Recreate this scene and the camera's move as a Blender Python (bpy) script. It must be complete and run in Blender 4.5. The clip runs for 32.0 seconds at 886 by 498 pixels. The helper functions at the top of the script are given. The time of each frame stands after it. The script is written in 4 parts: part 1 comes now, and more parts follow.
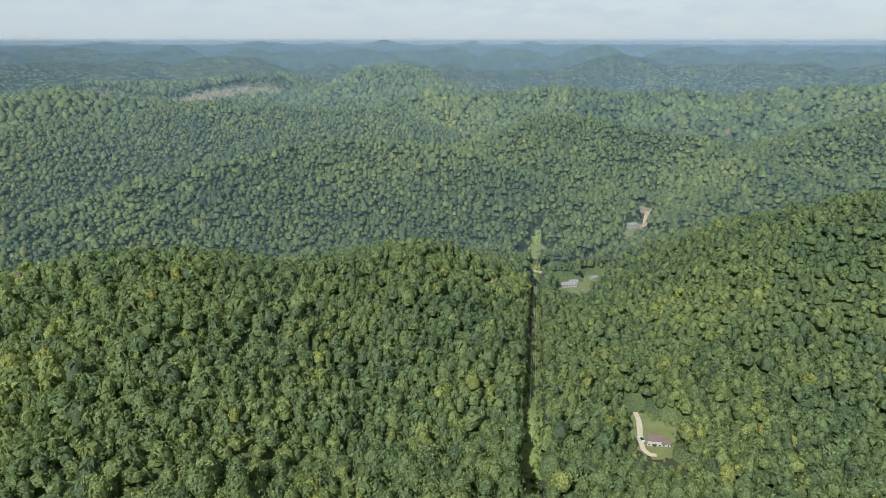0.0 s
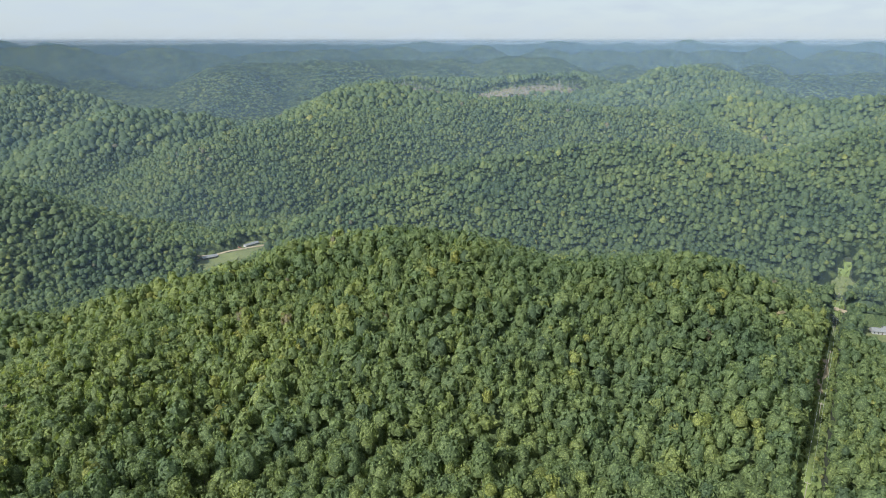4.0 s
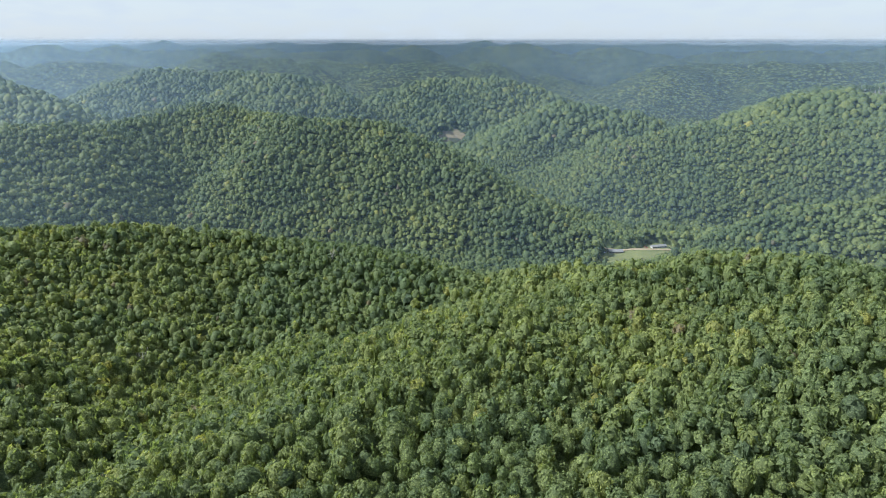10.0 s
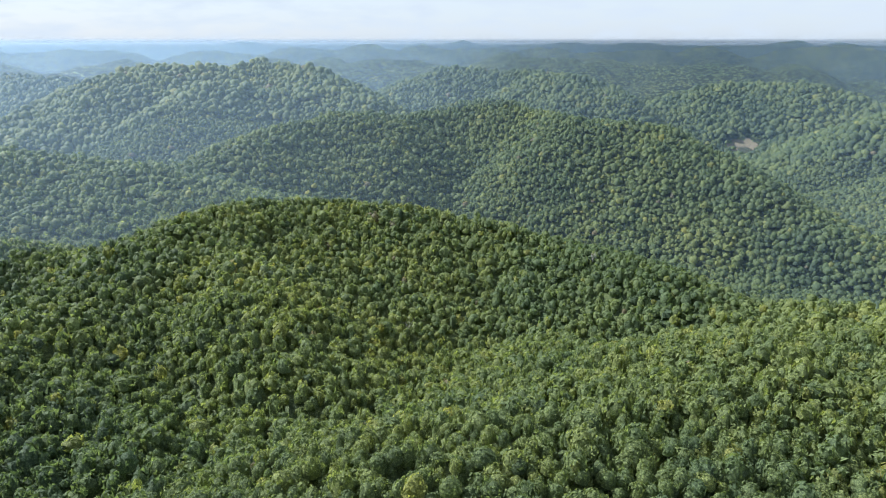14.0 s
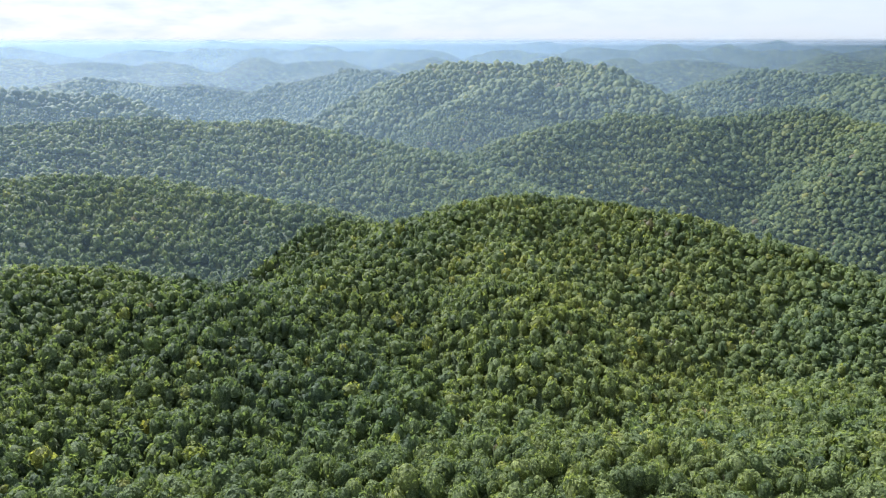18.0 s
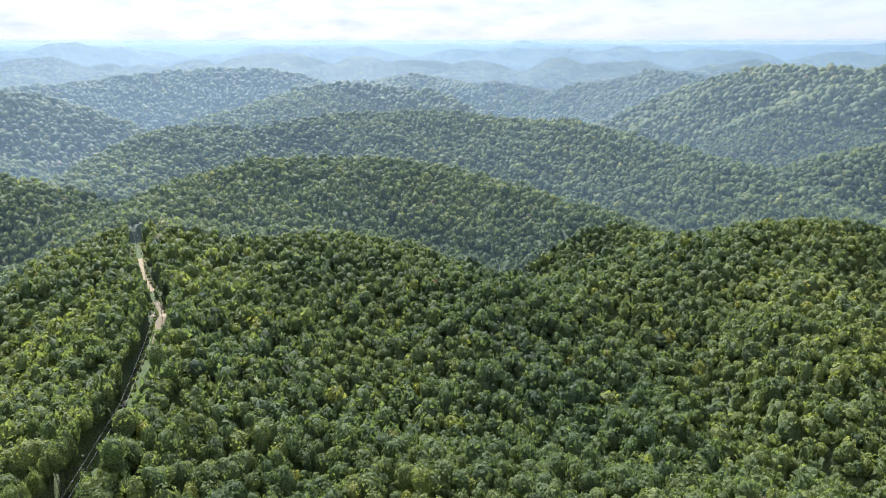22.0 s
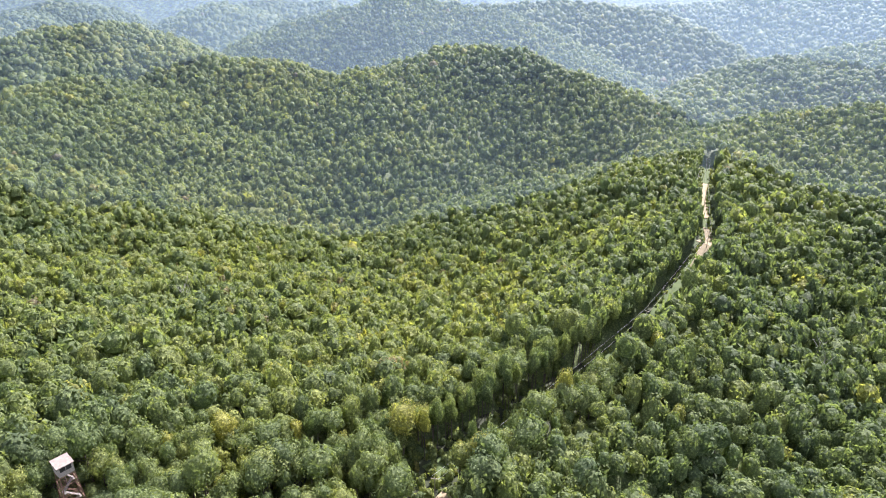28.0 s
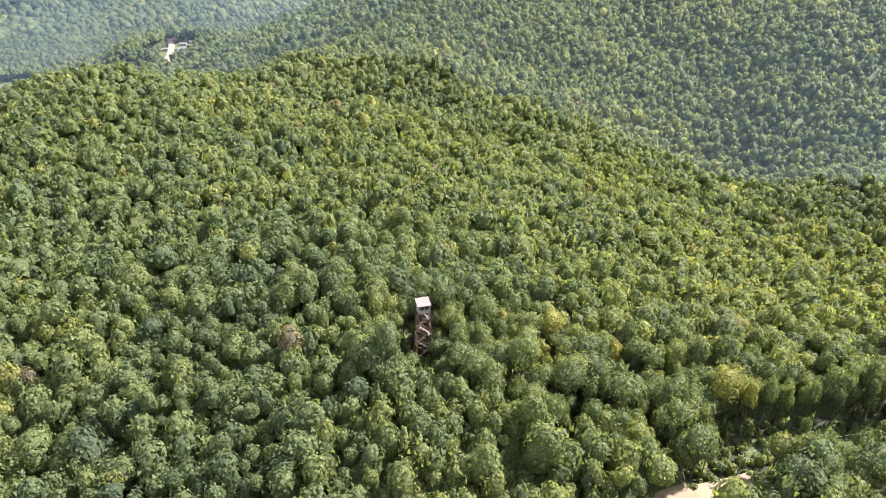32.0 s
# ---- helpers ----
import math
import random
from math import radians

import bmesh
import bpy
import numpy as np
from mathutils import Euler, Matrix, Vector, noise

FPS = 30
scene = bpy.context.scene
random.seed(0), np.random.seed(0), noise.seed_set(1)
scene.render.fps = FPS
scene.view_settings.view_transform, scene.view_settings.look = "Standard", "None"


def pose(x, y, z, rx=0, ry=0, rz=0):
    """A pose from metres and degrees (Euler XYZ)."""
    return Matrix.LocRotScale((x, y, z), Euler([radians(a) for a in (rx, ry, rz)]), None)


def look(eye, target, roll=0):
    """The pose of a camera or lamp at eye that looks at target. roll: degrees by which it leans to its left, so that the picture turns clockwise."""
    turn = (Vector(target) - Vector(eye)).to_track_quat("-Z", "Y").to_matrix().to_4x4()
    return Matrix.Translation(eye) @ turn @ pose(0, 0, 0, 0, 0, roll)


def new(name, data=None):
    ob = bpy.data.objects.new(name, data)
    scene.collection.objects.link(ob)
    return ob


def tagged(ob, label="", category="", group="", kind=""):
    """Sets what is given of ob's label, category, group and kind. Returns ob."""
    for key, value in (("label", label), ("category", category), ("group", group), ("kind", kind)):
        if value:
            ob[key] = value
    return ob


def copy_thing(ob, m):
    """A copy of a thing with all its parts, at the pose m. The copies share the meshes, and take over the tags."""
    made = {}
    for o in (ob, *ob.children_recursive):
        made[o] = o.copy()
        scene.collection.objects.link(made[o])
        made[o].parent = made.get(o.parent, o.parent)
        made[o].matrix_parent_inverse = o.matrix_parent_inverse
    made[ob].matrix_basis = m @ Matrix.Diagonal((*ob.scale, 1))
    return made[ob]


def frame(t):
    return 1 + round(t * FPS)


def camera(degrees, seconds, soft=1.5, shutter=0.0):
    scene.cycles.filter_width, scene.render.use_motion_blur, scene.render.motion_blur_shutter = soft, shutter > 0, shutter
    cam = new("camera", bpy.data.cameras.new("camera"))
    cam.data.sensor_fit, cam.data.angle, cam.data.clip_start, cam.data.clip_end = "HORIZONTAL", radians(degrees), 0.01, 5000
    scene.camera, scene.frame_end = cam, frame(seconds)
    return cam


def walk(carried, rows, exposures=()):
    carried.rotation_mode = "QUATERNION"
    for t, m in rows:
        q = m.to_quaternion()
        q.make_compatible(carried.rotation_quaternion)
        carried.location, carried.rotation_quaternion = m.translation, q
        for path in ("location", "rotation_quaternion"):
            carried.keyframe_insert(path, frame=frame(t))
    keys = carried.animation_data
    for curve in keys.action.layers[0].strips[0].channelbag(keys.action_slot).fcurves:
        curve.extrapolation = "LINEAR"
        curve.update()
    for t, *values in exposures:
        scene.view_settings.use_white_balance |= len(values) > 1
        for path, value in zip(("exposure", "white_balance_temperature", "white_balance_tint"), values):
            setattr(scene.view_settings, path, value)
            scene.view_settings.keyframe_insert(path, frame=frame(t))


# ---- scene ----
EXPOSURES = [(0.0, 0.90, 6080, 6), (6.0, 1.08, 6000, 8), (13.0, 1.23, 5900, 10), (18.0, 1.38, 5960, 13), (23.0, 1.38, 6000, 14), (28.0, 1.95, 6260, 22), (32.0, 1.96, 6420, 23)]
cam = camera(69.1, 32.0, 0.95)
EYE = Vector((0.0, 0.0, 200.0))
# seconds, heading (degrees to the left of +y), pitch
TURNS = [
    (0, 0.00, -18.00), (1, 6.26, -18.00), (2, 12.49, -18.00), (3, 18.67, -18.00), (3.5, 21.81, -18.00),
    (5.5, 34.21, -18.00), (6, 37.27, -18.00), (7, 43.40, -18.00), (8, 49.53, -18.00), (9, 55.60, -18.00),
    (10, 61.66, -18.00), (11, 67.78, -18.00), (12, 73.76, -18.00), (13, 79.65, -18.00), (14, 85.78, -18.00),
    (14.5, 88.84, -18.00), (16.5, 101.09, -18.00), (17, 104.21, -18.00), (18, 110.45, -18.00), (19, 116.68, -18.00),
    (20, 122.92, -18.00), (21, 129.30, -18.00), (22, 135.97, -18.00), (23, 143.21, -18.21), (23.5, 147.28, -18.59),
    (24, 151.30, -19.09), (24.5, 155.33, -19.64), (25, 159.37, -20.28), (25.5, 163.60, -20.99), (27.5, 181.13, -23.48),
    (28, 185.55, -24.18), (29, 194.41, -25.67), (30, 203.18, -27.13), (31, 211.95, -29.61), (32, 220.70, -31.34),
]
walk(cam, [(t, pose(*EYE, 90 + pitch, 0, yaw)) for t, yaw, pitch in TURNS], exposures=EXPOSURES)


# sheets that imitate haze: distance and opacity of each
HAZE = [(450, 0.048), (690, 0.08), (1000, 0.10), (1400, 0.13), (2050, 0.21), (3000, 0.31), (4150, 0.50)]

# ---- light ----
SUN_HEADING, SUN_HEIGHT = 155.0, 43.0
world = bpy.data.worlds.new("sky")
scene.world = world
world.use_nodes = True
wn, wl = world.node_tree.nodes, world.node_tree.links
wn.clear()
sky = wn.new("ShaderNodeTexSky")
sky.sky_type = "NISHITA"
sky.sun_disc = False
sky.sun_elevation = radians(SUN_HEIGHT)
sky.sun_rotation = radians(-SUN_HEADING)
sky.air_density, sky.dust_density, sky.ozone_density = 1.0, 1.0, 1.0
# thin broken cloud, denser towards the horizon
wc = wn.new("ShaderNodeTexCoord")
wm = wn.new("ShaderNodeMapping")
wm.inputs["Scale"].default_value = (1.0, 1.0, 4.0)
wnoise = wn.new("ShaderNodeTexNoise")
wnoise.inputs["Scale"].default_value = 16.0
wnoise.inputs["Detail"].default_value = 7.0
wramp = wn.new("ShaderNodeValToRGB")
wramp.color_ramp.elements[0].position, wramp.color_ramp.elements[1].position = 0.42, 0.72
wramp.color_ramp.elements[0].color = (0.82, 0.82, 0.82, 1)
wramp.color_ramp.elements[1].color = (1.0, 1.0, 1.0, 1)
wmix = wn.new("ShaderNodeMixRGB")
wmix.inputs[2].default_value = (3.68, 4.02, 4.30, 1)
bg = wn.new("ShaderNodeBackground")
bg.inputs["Strength"].default_value = 0.085
wo = wn.new("ShaderNodeOutputWorld")
wl.new(wc.outputs["Generated"], wm.inputs["Vector"])
wl.new(wm.outputs[0], wnoise.inputs["Vector"])
wl.new(wnoise.outputs["Fac"], wramp.inputs[0])
wl.new(wramp.outputs[0], wmix.inputs[0])
wl.new(sky.outputs[0], wmix.inputs[1])
wl.new(wmix.outputs[0], bg.inputs["Color"])
wl.new(bg.outputs[0], wo.inputs["Surface"])

sun = new("sun", bpy.data.lights.new("sun", "SUN"))
sun.data.energy, sun.data.angle, sun.data.color = 4.4, radians(0.6), (1.0, 0.96, 0.90)
sa, se = radians(SUN_HEADING), radians(SUN_HEIGHT)
sun_way = Vector((-math.sin(sa) * math.cos(se), math.cos(sa) * math.cos(se), math.sin(se)))
sun.matrix_world = look(sun_way * 900, (0, 0, 0))

# ---- materials ----
def material(name):
    m = bpy.data.materials.new(name)
    m.use_nodes = True
    n, l = m.node_tree.nodes, m.node_tree.links
    return m, n, l, n["Principled BSDF"]


def ramp(n, l, source, stops):
    r = n.new("ShaderNodeValToRGB")
    while len(r.color_ramp.elements) < len(stops):
        r.color_ramp.elements.new(0.5)
    for e, (p, c) in zip(r.color_ramp.elements, stops):
        e.position, e.color = p, (*c, 1)
    l.new(source, r.inputs[0])
    return r.outputs[0]


def noise_tex(n, l, scale, detail=4.0, rough=0.55):
    g = n.new("ShaderNodeNewGeometry")
    t = n.new("ShaderNodeTexNoise")
    t.inputs["Scale"].default_value, t.inputs["Detail"].default_value, t.inputs["Roughness"].default_value = scale, detail, rough
    l.new(g.outputs["Position"], t.inputs["Vector"])
    return t.outputs["Fac"]


def bump(n, l, p, height, strength, distance):
    b = n.new("ShaderNodeBump")
    b.inputs["Strength"].default_value, b.inputs["Distance"].default_value = strength, distance
    l.new(height, b.inputs["Height"])
    l.new(b.outputs[0], p.inputs["Normal"])


def mixed(n, l, a, b, fac, mode="MIX"):
    x = n.new("ShaderNodeMixRGB")
    x.blend_type = mode
    for s, v in ((x.inputs[1], a), (x.inputs[2], b), (x.inputs[0], fac)):
        if isinstance(v, bpy.types.NodeSocket):
            l.new(v, s)
        else:
            s.default_value = v if isinstance(v, float) else (*v, 1)
    return x.outputs[0]


def leaf_material(name, clump, gap_shade=((0.66, 0.70, 0.70), (1.42, 1.38, 1.25)), relief=0.35):
    """Broadleaf foliage: the tone of the tree comes from its attribute, the grain from single leaves; gaps between
    sprays are darkened in the colour.
    """
    m, n, l, p = material(name)
    at = n.new("ShaderNodeAttribute")
    at.attribute_name = "tone"
    base = ramp(n, l, at.outputs["Fac"], [(0.0, (0.088, 0.123, 0.073)), (0.3, (0.124, 0.168, 0.081)), (0.6, (0.168, 0.208, 0.087)),
                                          (0.85, (0.212, 0.240, 0.085)), (0.96, (0.258, 0.258, 0.085)), (1.0, (0.205, 0.182, 0.122))])
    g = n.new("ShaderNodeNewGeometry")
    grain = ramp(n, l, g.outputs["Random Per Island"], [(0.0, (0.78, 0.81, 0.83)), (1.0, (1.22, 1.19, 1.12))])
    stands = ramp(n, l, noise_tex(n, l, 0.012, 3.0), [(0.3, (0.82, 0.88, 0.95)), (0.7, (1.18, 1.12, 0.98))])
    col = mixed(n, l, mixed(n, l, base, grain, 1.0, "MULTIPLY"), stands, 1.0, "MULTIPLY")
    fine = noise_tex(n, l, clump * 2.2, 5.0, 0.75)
    # sprays of leaves: rounded cells, warped by noise, edges darkened like shaded gaps
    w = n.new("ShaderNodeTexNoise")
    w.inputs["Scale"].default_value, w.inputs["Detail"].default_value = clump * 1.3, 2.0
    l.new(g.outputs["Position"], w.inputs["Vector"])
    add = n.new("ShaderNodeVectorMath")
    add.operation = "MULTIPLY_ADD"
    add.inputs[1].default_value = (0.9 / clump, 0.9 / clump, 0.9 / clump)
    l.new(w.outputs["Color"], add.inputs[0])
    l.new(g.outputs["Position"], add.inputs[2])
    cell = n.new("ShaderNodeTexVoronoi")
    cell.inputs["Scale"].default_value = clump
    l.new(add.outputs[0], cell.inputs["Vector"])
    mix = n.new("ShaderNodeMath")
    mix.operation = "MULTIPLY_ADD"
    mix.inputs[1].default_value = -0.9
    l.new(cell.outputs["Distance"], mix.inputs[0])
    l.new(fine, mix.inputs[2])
    # colour multiplied darker at cell edges, imitating shade between sprays and crowns
    col = mixed(n, l, col, ramp(n, l, mix.outputs[0], [(-0.05, gap_shade[0]), (0.32, gap_shade[1])]), 1.0, "MULTIPLY")
    l.new(col, p.inputs["Base Color"])
    p.inputs["Roughness"].default_value = 0.62
    p.inputs["Specular IOR Level"].default_value = 0.22
    bump(n, l, p, mix.outputs[0], relief, relief / clump)
    tr = n.new("ShaderNodeBsdfTranslucent")
    l.new(mixed(n, l, col, (1.6, 1.6, 0.85), 1.0, "MULTIPLY"), tr.inputs["Color"])
    mx = n.new("ShaderNodeMixShader")
    mx.inputs[0].default_value = 0.44
    l.new(p.outputs[0], mx.inputs[1])
    l.new(tr.outputs[0], mx.inputs[2])
    l.new(mx.outputs[0], n["Material Output"].inputs["Surface"])
    return m


def plain(name, a, b, scale, rough=0.8, metal=0.0, relief=0.3, depth=0.05):
    m, n, l, p = material(name)
    t = noise_tex(n, l, scale, 6.0, 0.65)
    l.new(ramp(n, l, t, [(0.3, a), (0.7, b)]), p.inputs["Base Color"])
    p.inputs["Roughness"].default_value, p.inputs["Metallic"].default_value = rough, metal
    bump(n, l, p, t, relief, depth)
    return m


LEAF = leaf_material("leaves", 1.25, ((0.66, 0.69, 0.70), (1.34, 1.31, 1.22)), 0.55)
# wide cells paint the shaded gaps between far crowns into the colour
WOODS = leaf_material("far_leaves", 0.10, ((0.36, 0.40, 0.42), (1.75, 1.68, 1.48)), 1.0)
BARK = plain("bark", (0.055, 0.045, 0.035), (0.14, 0.12, 0.10), 2.0, 0.9)
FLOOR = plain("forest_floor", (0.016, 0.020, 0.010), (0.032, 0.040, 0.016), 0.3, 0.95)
GRASS = plain("lawn", (0.075, 0.092, 0.032), (0.125, 0.135, 0.048), 0.15, 0.95, 0, 0.4, 0.1)
BRUSH = plain("brush", (0.085, 0.118, 0.034), (0.150, 0.182, 0.050), 0.35, 0.95, 0, 0.6, 0.4)
# darker copy of the brush colour, imitating tree shade in the south cutting
SHADED_BRUSH = plain("shaded_brush", (0.038, 0.064, 0.020), (0.075, 0.104, 0.030), 0.35, 0.95, 0, 0.6, 0.4)
DIRT = plain("dirt", (0.205, 0.162, 0.098), (0.32, 0.262, 0.170), 0.25, 0.95, 0, 0.4, 0.1)
GRAVEL = plain("gravel", (0.27, 0.225, 0.165), (0.38, 0.33, 0.25), 0.6, 0.95, 0, 0.4, 0.05)
CLAY = plain("bare_earth", (0.13, 0.108, 0.066), (0.20, 0.168, 0.105), 0.12, 0.95, 0, 0.4, 0.2)

# ---- the lie of the land ----
RIDGES = []


def at(heading, distance):
    a = radians(heading)
    return (-distance * math.sin(a), distance * math.cos(a))


def ridge(inner, outer, *points):
    """A crest of heading, distance and height, with the slope of its side towards the middle of the plan and of its back."""
    RIDGES.append((inner, outer, np.array([(*at(h, d), z) for h, d, z in points], float)))


# near spur west of the cutting
ridge(0.2, 0.55, (-13, 380, 24), (-10, 392, 32), (-7.8, 395, 34), (-5.9, 410, 40), (-3.5, 418, 48), (-0.8, 420, 53), (2.3, 418, 52), (7.1, 405, 47), (11.8, 395, 44), (18.8, 398, 47), (21, 400, 50), (25.2, 402, 57), (29.3, 402, 60), (33.5, 405, 58), (37.6, 415, 48), (41.6, 430, 34), (46.3, 440, 28), (50.8, 430, 26), (54.3, 415, 23))
# long dark spur
ridge(0.3, 0.55, (55.9, 425, 9), (61.6, 455, 13), (66.9, 480, 15), (72.2, 510, 15), (77.4, 535, 17), (82.4, 560, 23), (88, 575, 31), (93.2, 580, 38), (98.3, 578, 43), (103.2, 565, 46), (108, 545, 47), (111.4, 520, 44))
# its nose
ridge(0.6, 0.6, (102.9, 575, 43), (105.4, 470, 40), (104.2, 390, 34), (100.8, 325, 24), (98.5, 285, 8))
# left end of the dark spur
ridge(0.3, 0.5, (107, 560, 41), (111.7, 520, 39), (114.9, 480, 37), (118, 450, 34), (122.3, 425, 31))
# hill over the valley houses
ridge(0.62, 0.6, (43.6, 790, -46), (47.7, 830, -30), (50.8, 850, -18), (54.7, 875, 0), (58.5, 900, 15), (62.1, 930, 35), (67, 985, 62), (70, 1000, 71), (74.4, 1010, 74), (77.3, 1090, 74), (80.2, 1130, 83), (83.1, 1140, 80), (85.6, 1130, 73), (88.5, 1080, 64), (93, 1040, 73), (95.4, 1010, 74), (97.9, 980, 68), (100.8, 930, 66), (103.7, 880, 59))
# hill behind it
ridge(0.6, 0.6, (89, 1250, 37), (91, 1280, 55), (92.9, 1310, 78), (95.4, 1330, 84), (99.6, 1330, 88), (103.3, 1350, 106), (105.6, 1350, 103), (107.4, 1300, 85))
# hill across the valley
ridge(0.6, 0.6, (-11.5, 740, 13), (-8.9, 770, 29), (-5.9, 790, 38), (-2.3, 810, 54), (0.2, 825, 67), (3.2, 835, 80), (5.6, 840, 87), (8.1, 840, 86), (11, 840, 77), (13, 840, 68), (15.4, 835, 63), (18.6, 830, 59), (23.2, 815, 45), (27.6, 790, 29), (31.2, 780, 3), (34.3, 760, -12), (37.4, 745, -29))
# long ridge behind the valley
ridge(0.6, 0.5, (57.6, 960, -18), (53.7, 1000, -5), (50.1, 1060, 9), (46.6, 1100, 23), (42.6, 1140, 39), (37.7, 1160, 51), (32.8, 1170, 61), (28.1, 1170, 68), (23.7, 1170, 76), (18.7, 1180, 86), (15, 1190, 76), (9, 1210, 66), (4.1, 1220, 59))
# round hill in the west
ridge(0.6, 0.5, (59.5, 1330, -21), (58.3, 1340, 1), (56.3, 1350, 27), (54.3, 1360, 46), (51.9, 1370, 55), (49, 1380, 49), (45.6, 1400, 35))
# hill west of the bare patch
ridge(0.55, 0.5, (67.7, 1700, 25), (65.9, 1720, 55), (63.7, 1730, 76), (60.2, 1740, 82), (57, 1750, 88), (54.2, 1740, 68), (51.9, 1730, 34))
# far west hill
ridge(0.55, 0.5, (70.5, 2100, 4), (68.3, 2150, 58), (66.1, 2200, 93), (63.9, 2200, 115), (61.4, 2200, 107), (58.8, 2200, 79))
# hill left of it
ridge(0.55, 0.5, (77.1, 1650, 97), (75, 1640, 102), (72.6, 1620, 81), (70.7, 1600, 44))
# west hills
ridge(0.55, 0.5, (92, 1900, -2), (90, 1930, 43), (88.1, 1950, 74), (85.6, 1980, 102), (83.2, 1980, 99), (80.8, 1980, 90), (77.5, 1960, 95), (74.7, 1940, 70), (72.3, 1900, 36))
# felled hill
ridge(0.45, 0.5, (31.8, 1880, 67), (28.4, 1940, 77), (24.5, 1930, 76), (20.7, 1890, 76), (17.2, 1900, 85), (13.6, 1960, 89), (10.3, 1960, 60))
# round hill in the north
ridge(0.55, 0.5, (10.4, 1650, 52), (8.4, 1680, 83), (6.5, 1700, 111), (4.1, 1700, 120), (1.7, 1700, 106), (-0.8, 1690, 78), (-3.7, 1680, 55))
# north ridge
ridge(0.5, 0.5, (7.1, 1370, 39), (4.1, 1400, 59), (1.2, 1420, 73), (-2.3, 1430, 65), (-6.6, 1440, 74), (-11.4, 1450, 83), (-15.6, 1440, 69), (-19.6, 1480, 82), (-23.9, 1470, 72), (-27.8, 1500, 87), (-33.8, 1550, 98))
# hill over the farm
ridge(0.55, 0.5, (-2.6, 960, 36), (-5.8, 990, 57), (-8.7, 1000, 73), (-12, 1000, 83), (-15.3, 985, 78), (-19, 965, 75), (-21.7, 940, 60), (-24.4, 910, 45), (-26.7, 890, 28), (-29.3, 860, 10))
# hill further east
ridge(0.55, 0.5, (-25.8, 1000, 17), (-28, 1030, 38), (-30.1, 1050, 62), (-31.8, 1070, 79), (-34.1, 1080, 93))
# east slope
ridge(0.4, 0.5, (-15.9, 470, 27), (-18.6, 490, 37), (-20.8, 510, 44), (-24.3, 530, 49), (-27.6, 545, 55), (-31, 560, 64), (-35.1, 575, 77))
# cutting ridge, right shoulder
ridge(0.13, 0.5, (162, 520, 48), (158.9, 515, 47), (154.4, 500, 45), (149.6, 480, 42), (145.6, 465, 38), (140.4, 440, 34), (135.1, 415, 30), (130.8, 395, 33))
# second shoulder
ridge(0.32, 0.5, (158.1, 610, 56), (154.8, 660, 64), (151.5, 690, 65), (147.2, 700, 63), (142.2, 700, 57), (135.2, 680, 52), (130.1, 650, 45), (124.9, 600, 37), (119.9, 555, 31))
# third shoulder
ridge(0.38, 0.5, (153.1, 900, 66), (149.8, 930, 78), (145, 950, 84), (140.1, 960, 84), (132.7, 960, 77), (125.4, 930, 74), (120.5, 890, 63), (115.9, 840, 54), (111.4, 790, 49), (107.1, 730, 41), (103, 670, 33))
# spine with pines
ridge(0.45, 0.5, (170.4, 640, 47), (167.8, 700, 45), (164.8, 780, 51), (161.8, 860, 58), (157.9, 960, 70), (153.2, 1080, 78), (148.7, 1200, 93), (145.2, 1290, 98), (141.7, 1330, 91), (138, 1330, 83))
# hill beyond the bowl
ridge(0.48, 0.55, (194.1, 650, 63), (192.1, 680, 70), (189.7, 720, 78), (187.2, 750, 84), (184.8, 770, 90), (181.9, 775, 91), (179, 760, 87), (176, 730, 77), (173.1, 700, 67), (170.7, 670, 61))
# high hill in the south-east
ridge(0.4, 0.5, (192.7, 680, 56), (196, 700, 66), (199.1, 730, 84), (203.6, 770, 88), (207.8, 820, 93), (210, 870, 107), (212.2, 900, 115), (214.9, 900, 114), (216.8, 880, 107))
# its shoulder
ridge(0.16, 0.55, (227.3, 590, 42), (233.7, 525, 46), (238.5, 485, 50), (241.8, 460, 54), (246, 440, 66), (250.7, 425, 75), (253.5, 412, 76), (256.1, 395, 72))
# upper ridge behind it
ridge(0.5, 0.5, (34, 1400, 75), (30.3, 1420, 92), (26.6, 1410, 79), (22.6, 1400, 68))
# hills beyond the bowl and the spine
ridge(0.5, 0.5, (197.2, 1180, 94), (193.5, 1200, 111), (189.6, 1220, 127), (187.3, 1220, 125), (183.6, 1210, 110), (179.8, 1180, 92), (176.3, 1120, 56), (173.4, 1050, 26))
ridge(0.5, 0.5, (181.5, 1500, 91), (177, 1530, 98), (172.4, 1530, 94), (168.6, 1500, 82), (165.7, 1450, 52))
ridge(0.45, 0.5, (170.5, 1800, 71), (166.7, 1820, 78), (162.8, 1850, 88), (158.1, 1880, 99), (153.4, 1900, 106), (149.7, 1880, 95), (146.5, 1850, 69))
ridge(0.5, 0.5, (112.6, 1500, 113), (108.9, 1520, 127), (104.4, 1500, 124), (101.1, 1520, 134), (97.8, 1480, 127), (95.3, 1400, 102))
# the shoulder between the eye and the ravine
ridge(0.10, 0.55, (100, 188, 36), (90, 200, 40), (78, 214, 41), (66, 246, 41), (58, 300, 39), (50, 350, 38), (41, 395, 42))
# the ridge of the cutting, the lookout tower's knoll and the level woods behind it
ridge(0.30, 0.60, (162.4, 560, 52), (162.4, 500, 58), (162.4, 432, 60), (161.3, 356, 57), (165.0, 261, 53), (172.0, 205, 51), (187.0, 158, 50))
ridge(0.25, 0.30, (187.0, 158, 50), (202.0, 152, 55), (222.9, 157, 60), (240.0, 232, 58), (243.0, 330, 56), (247.0, 430, 62))
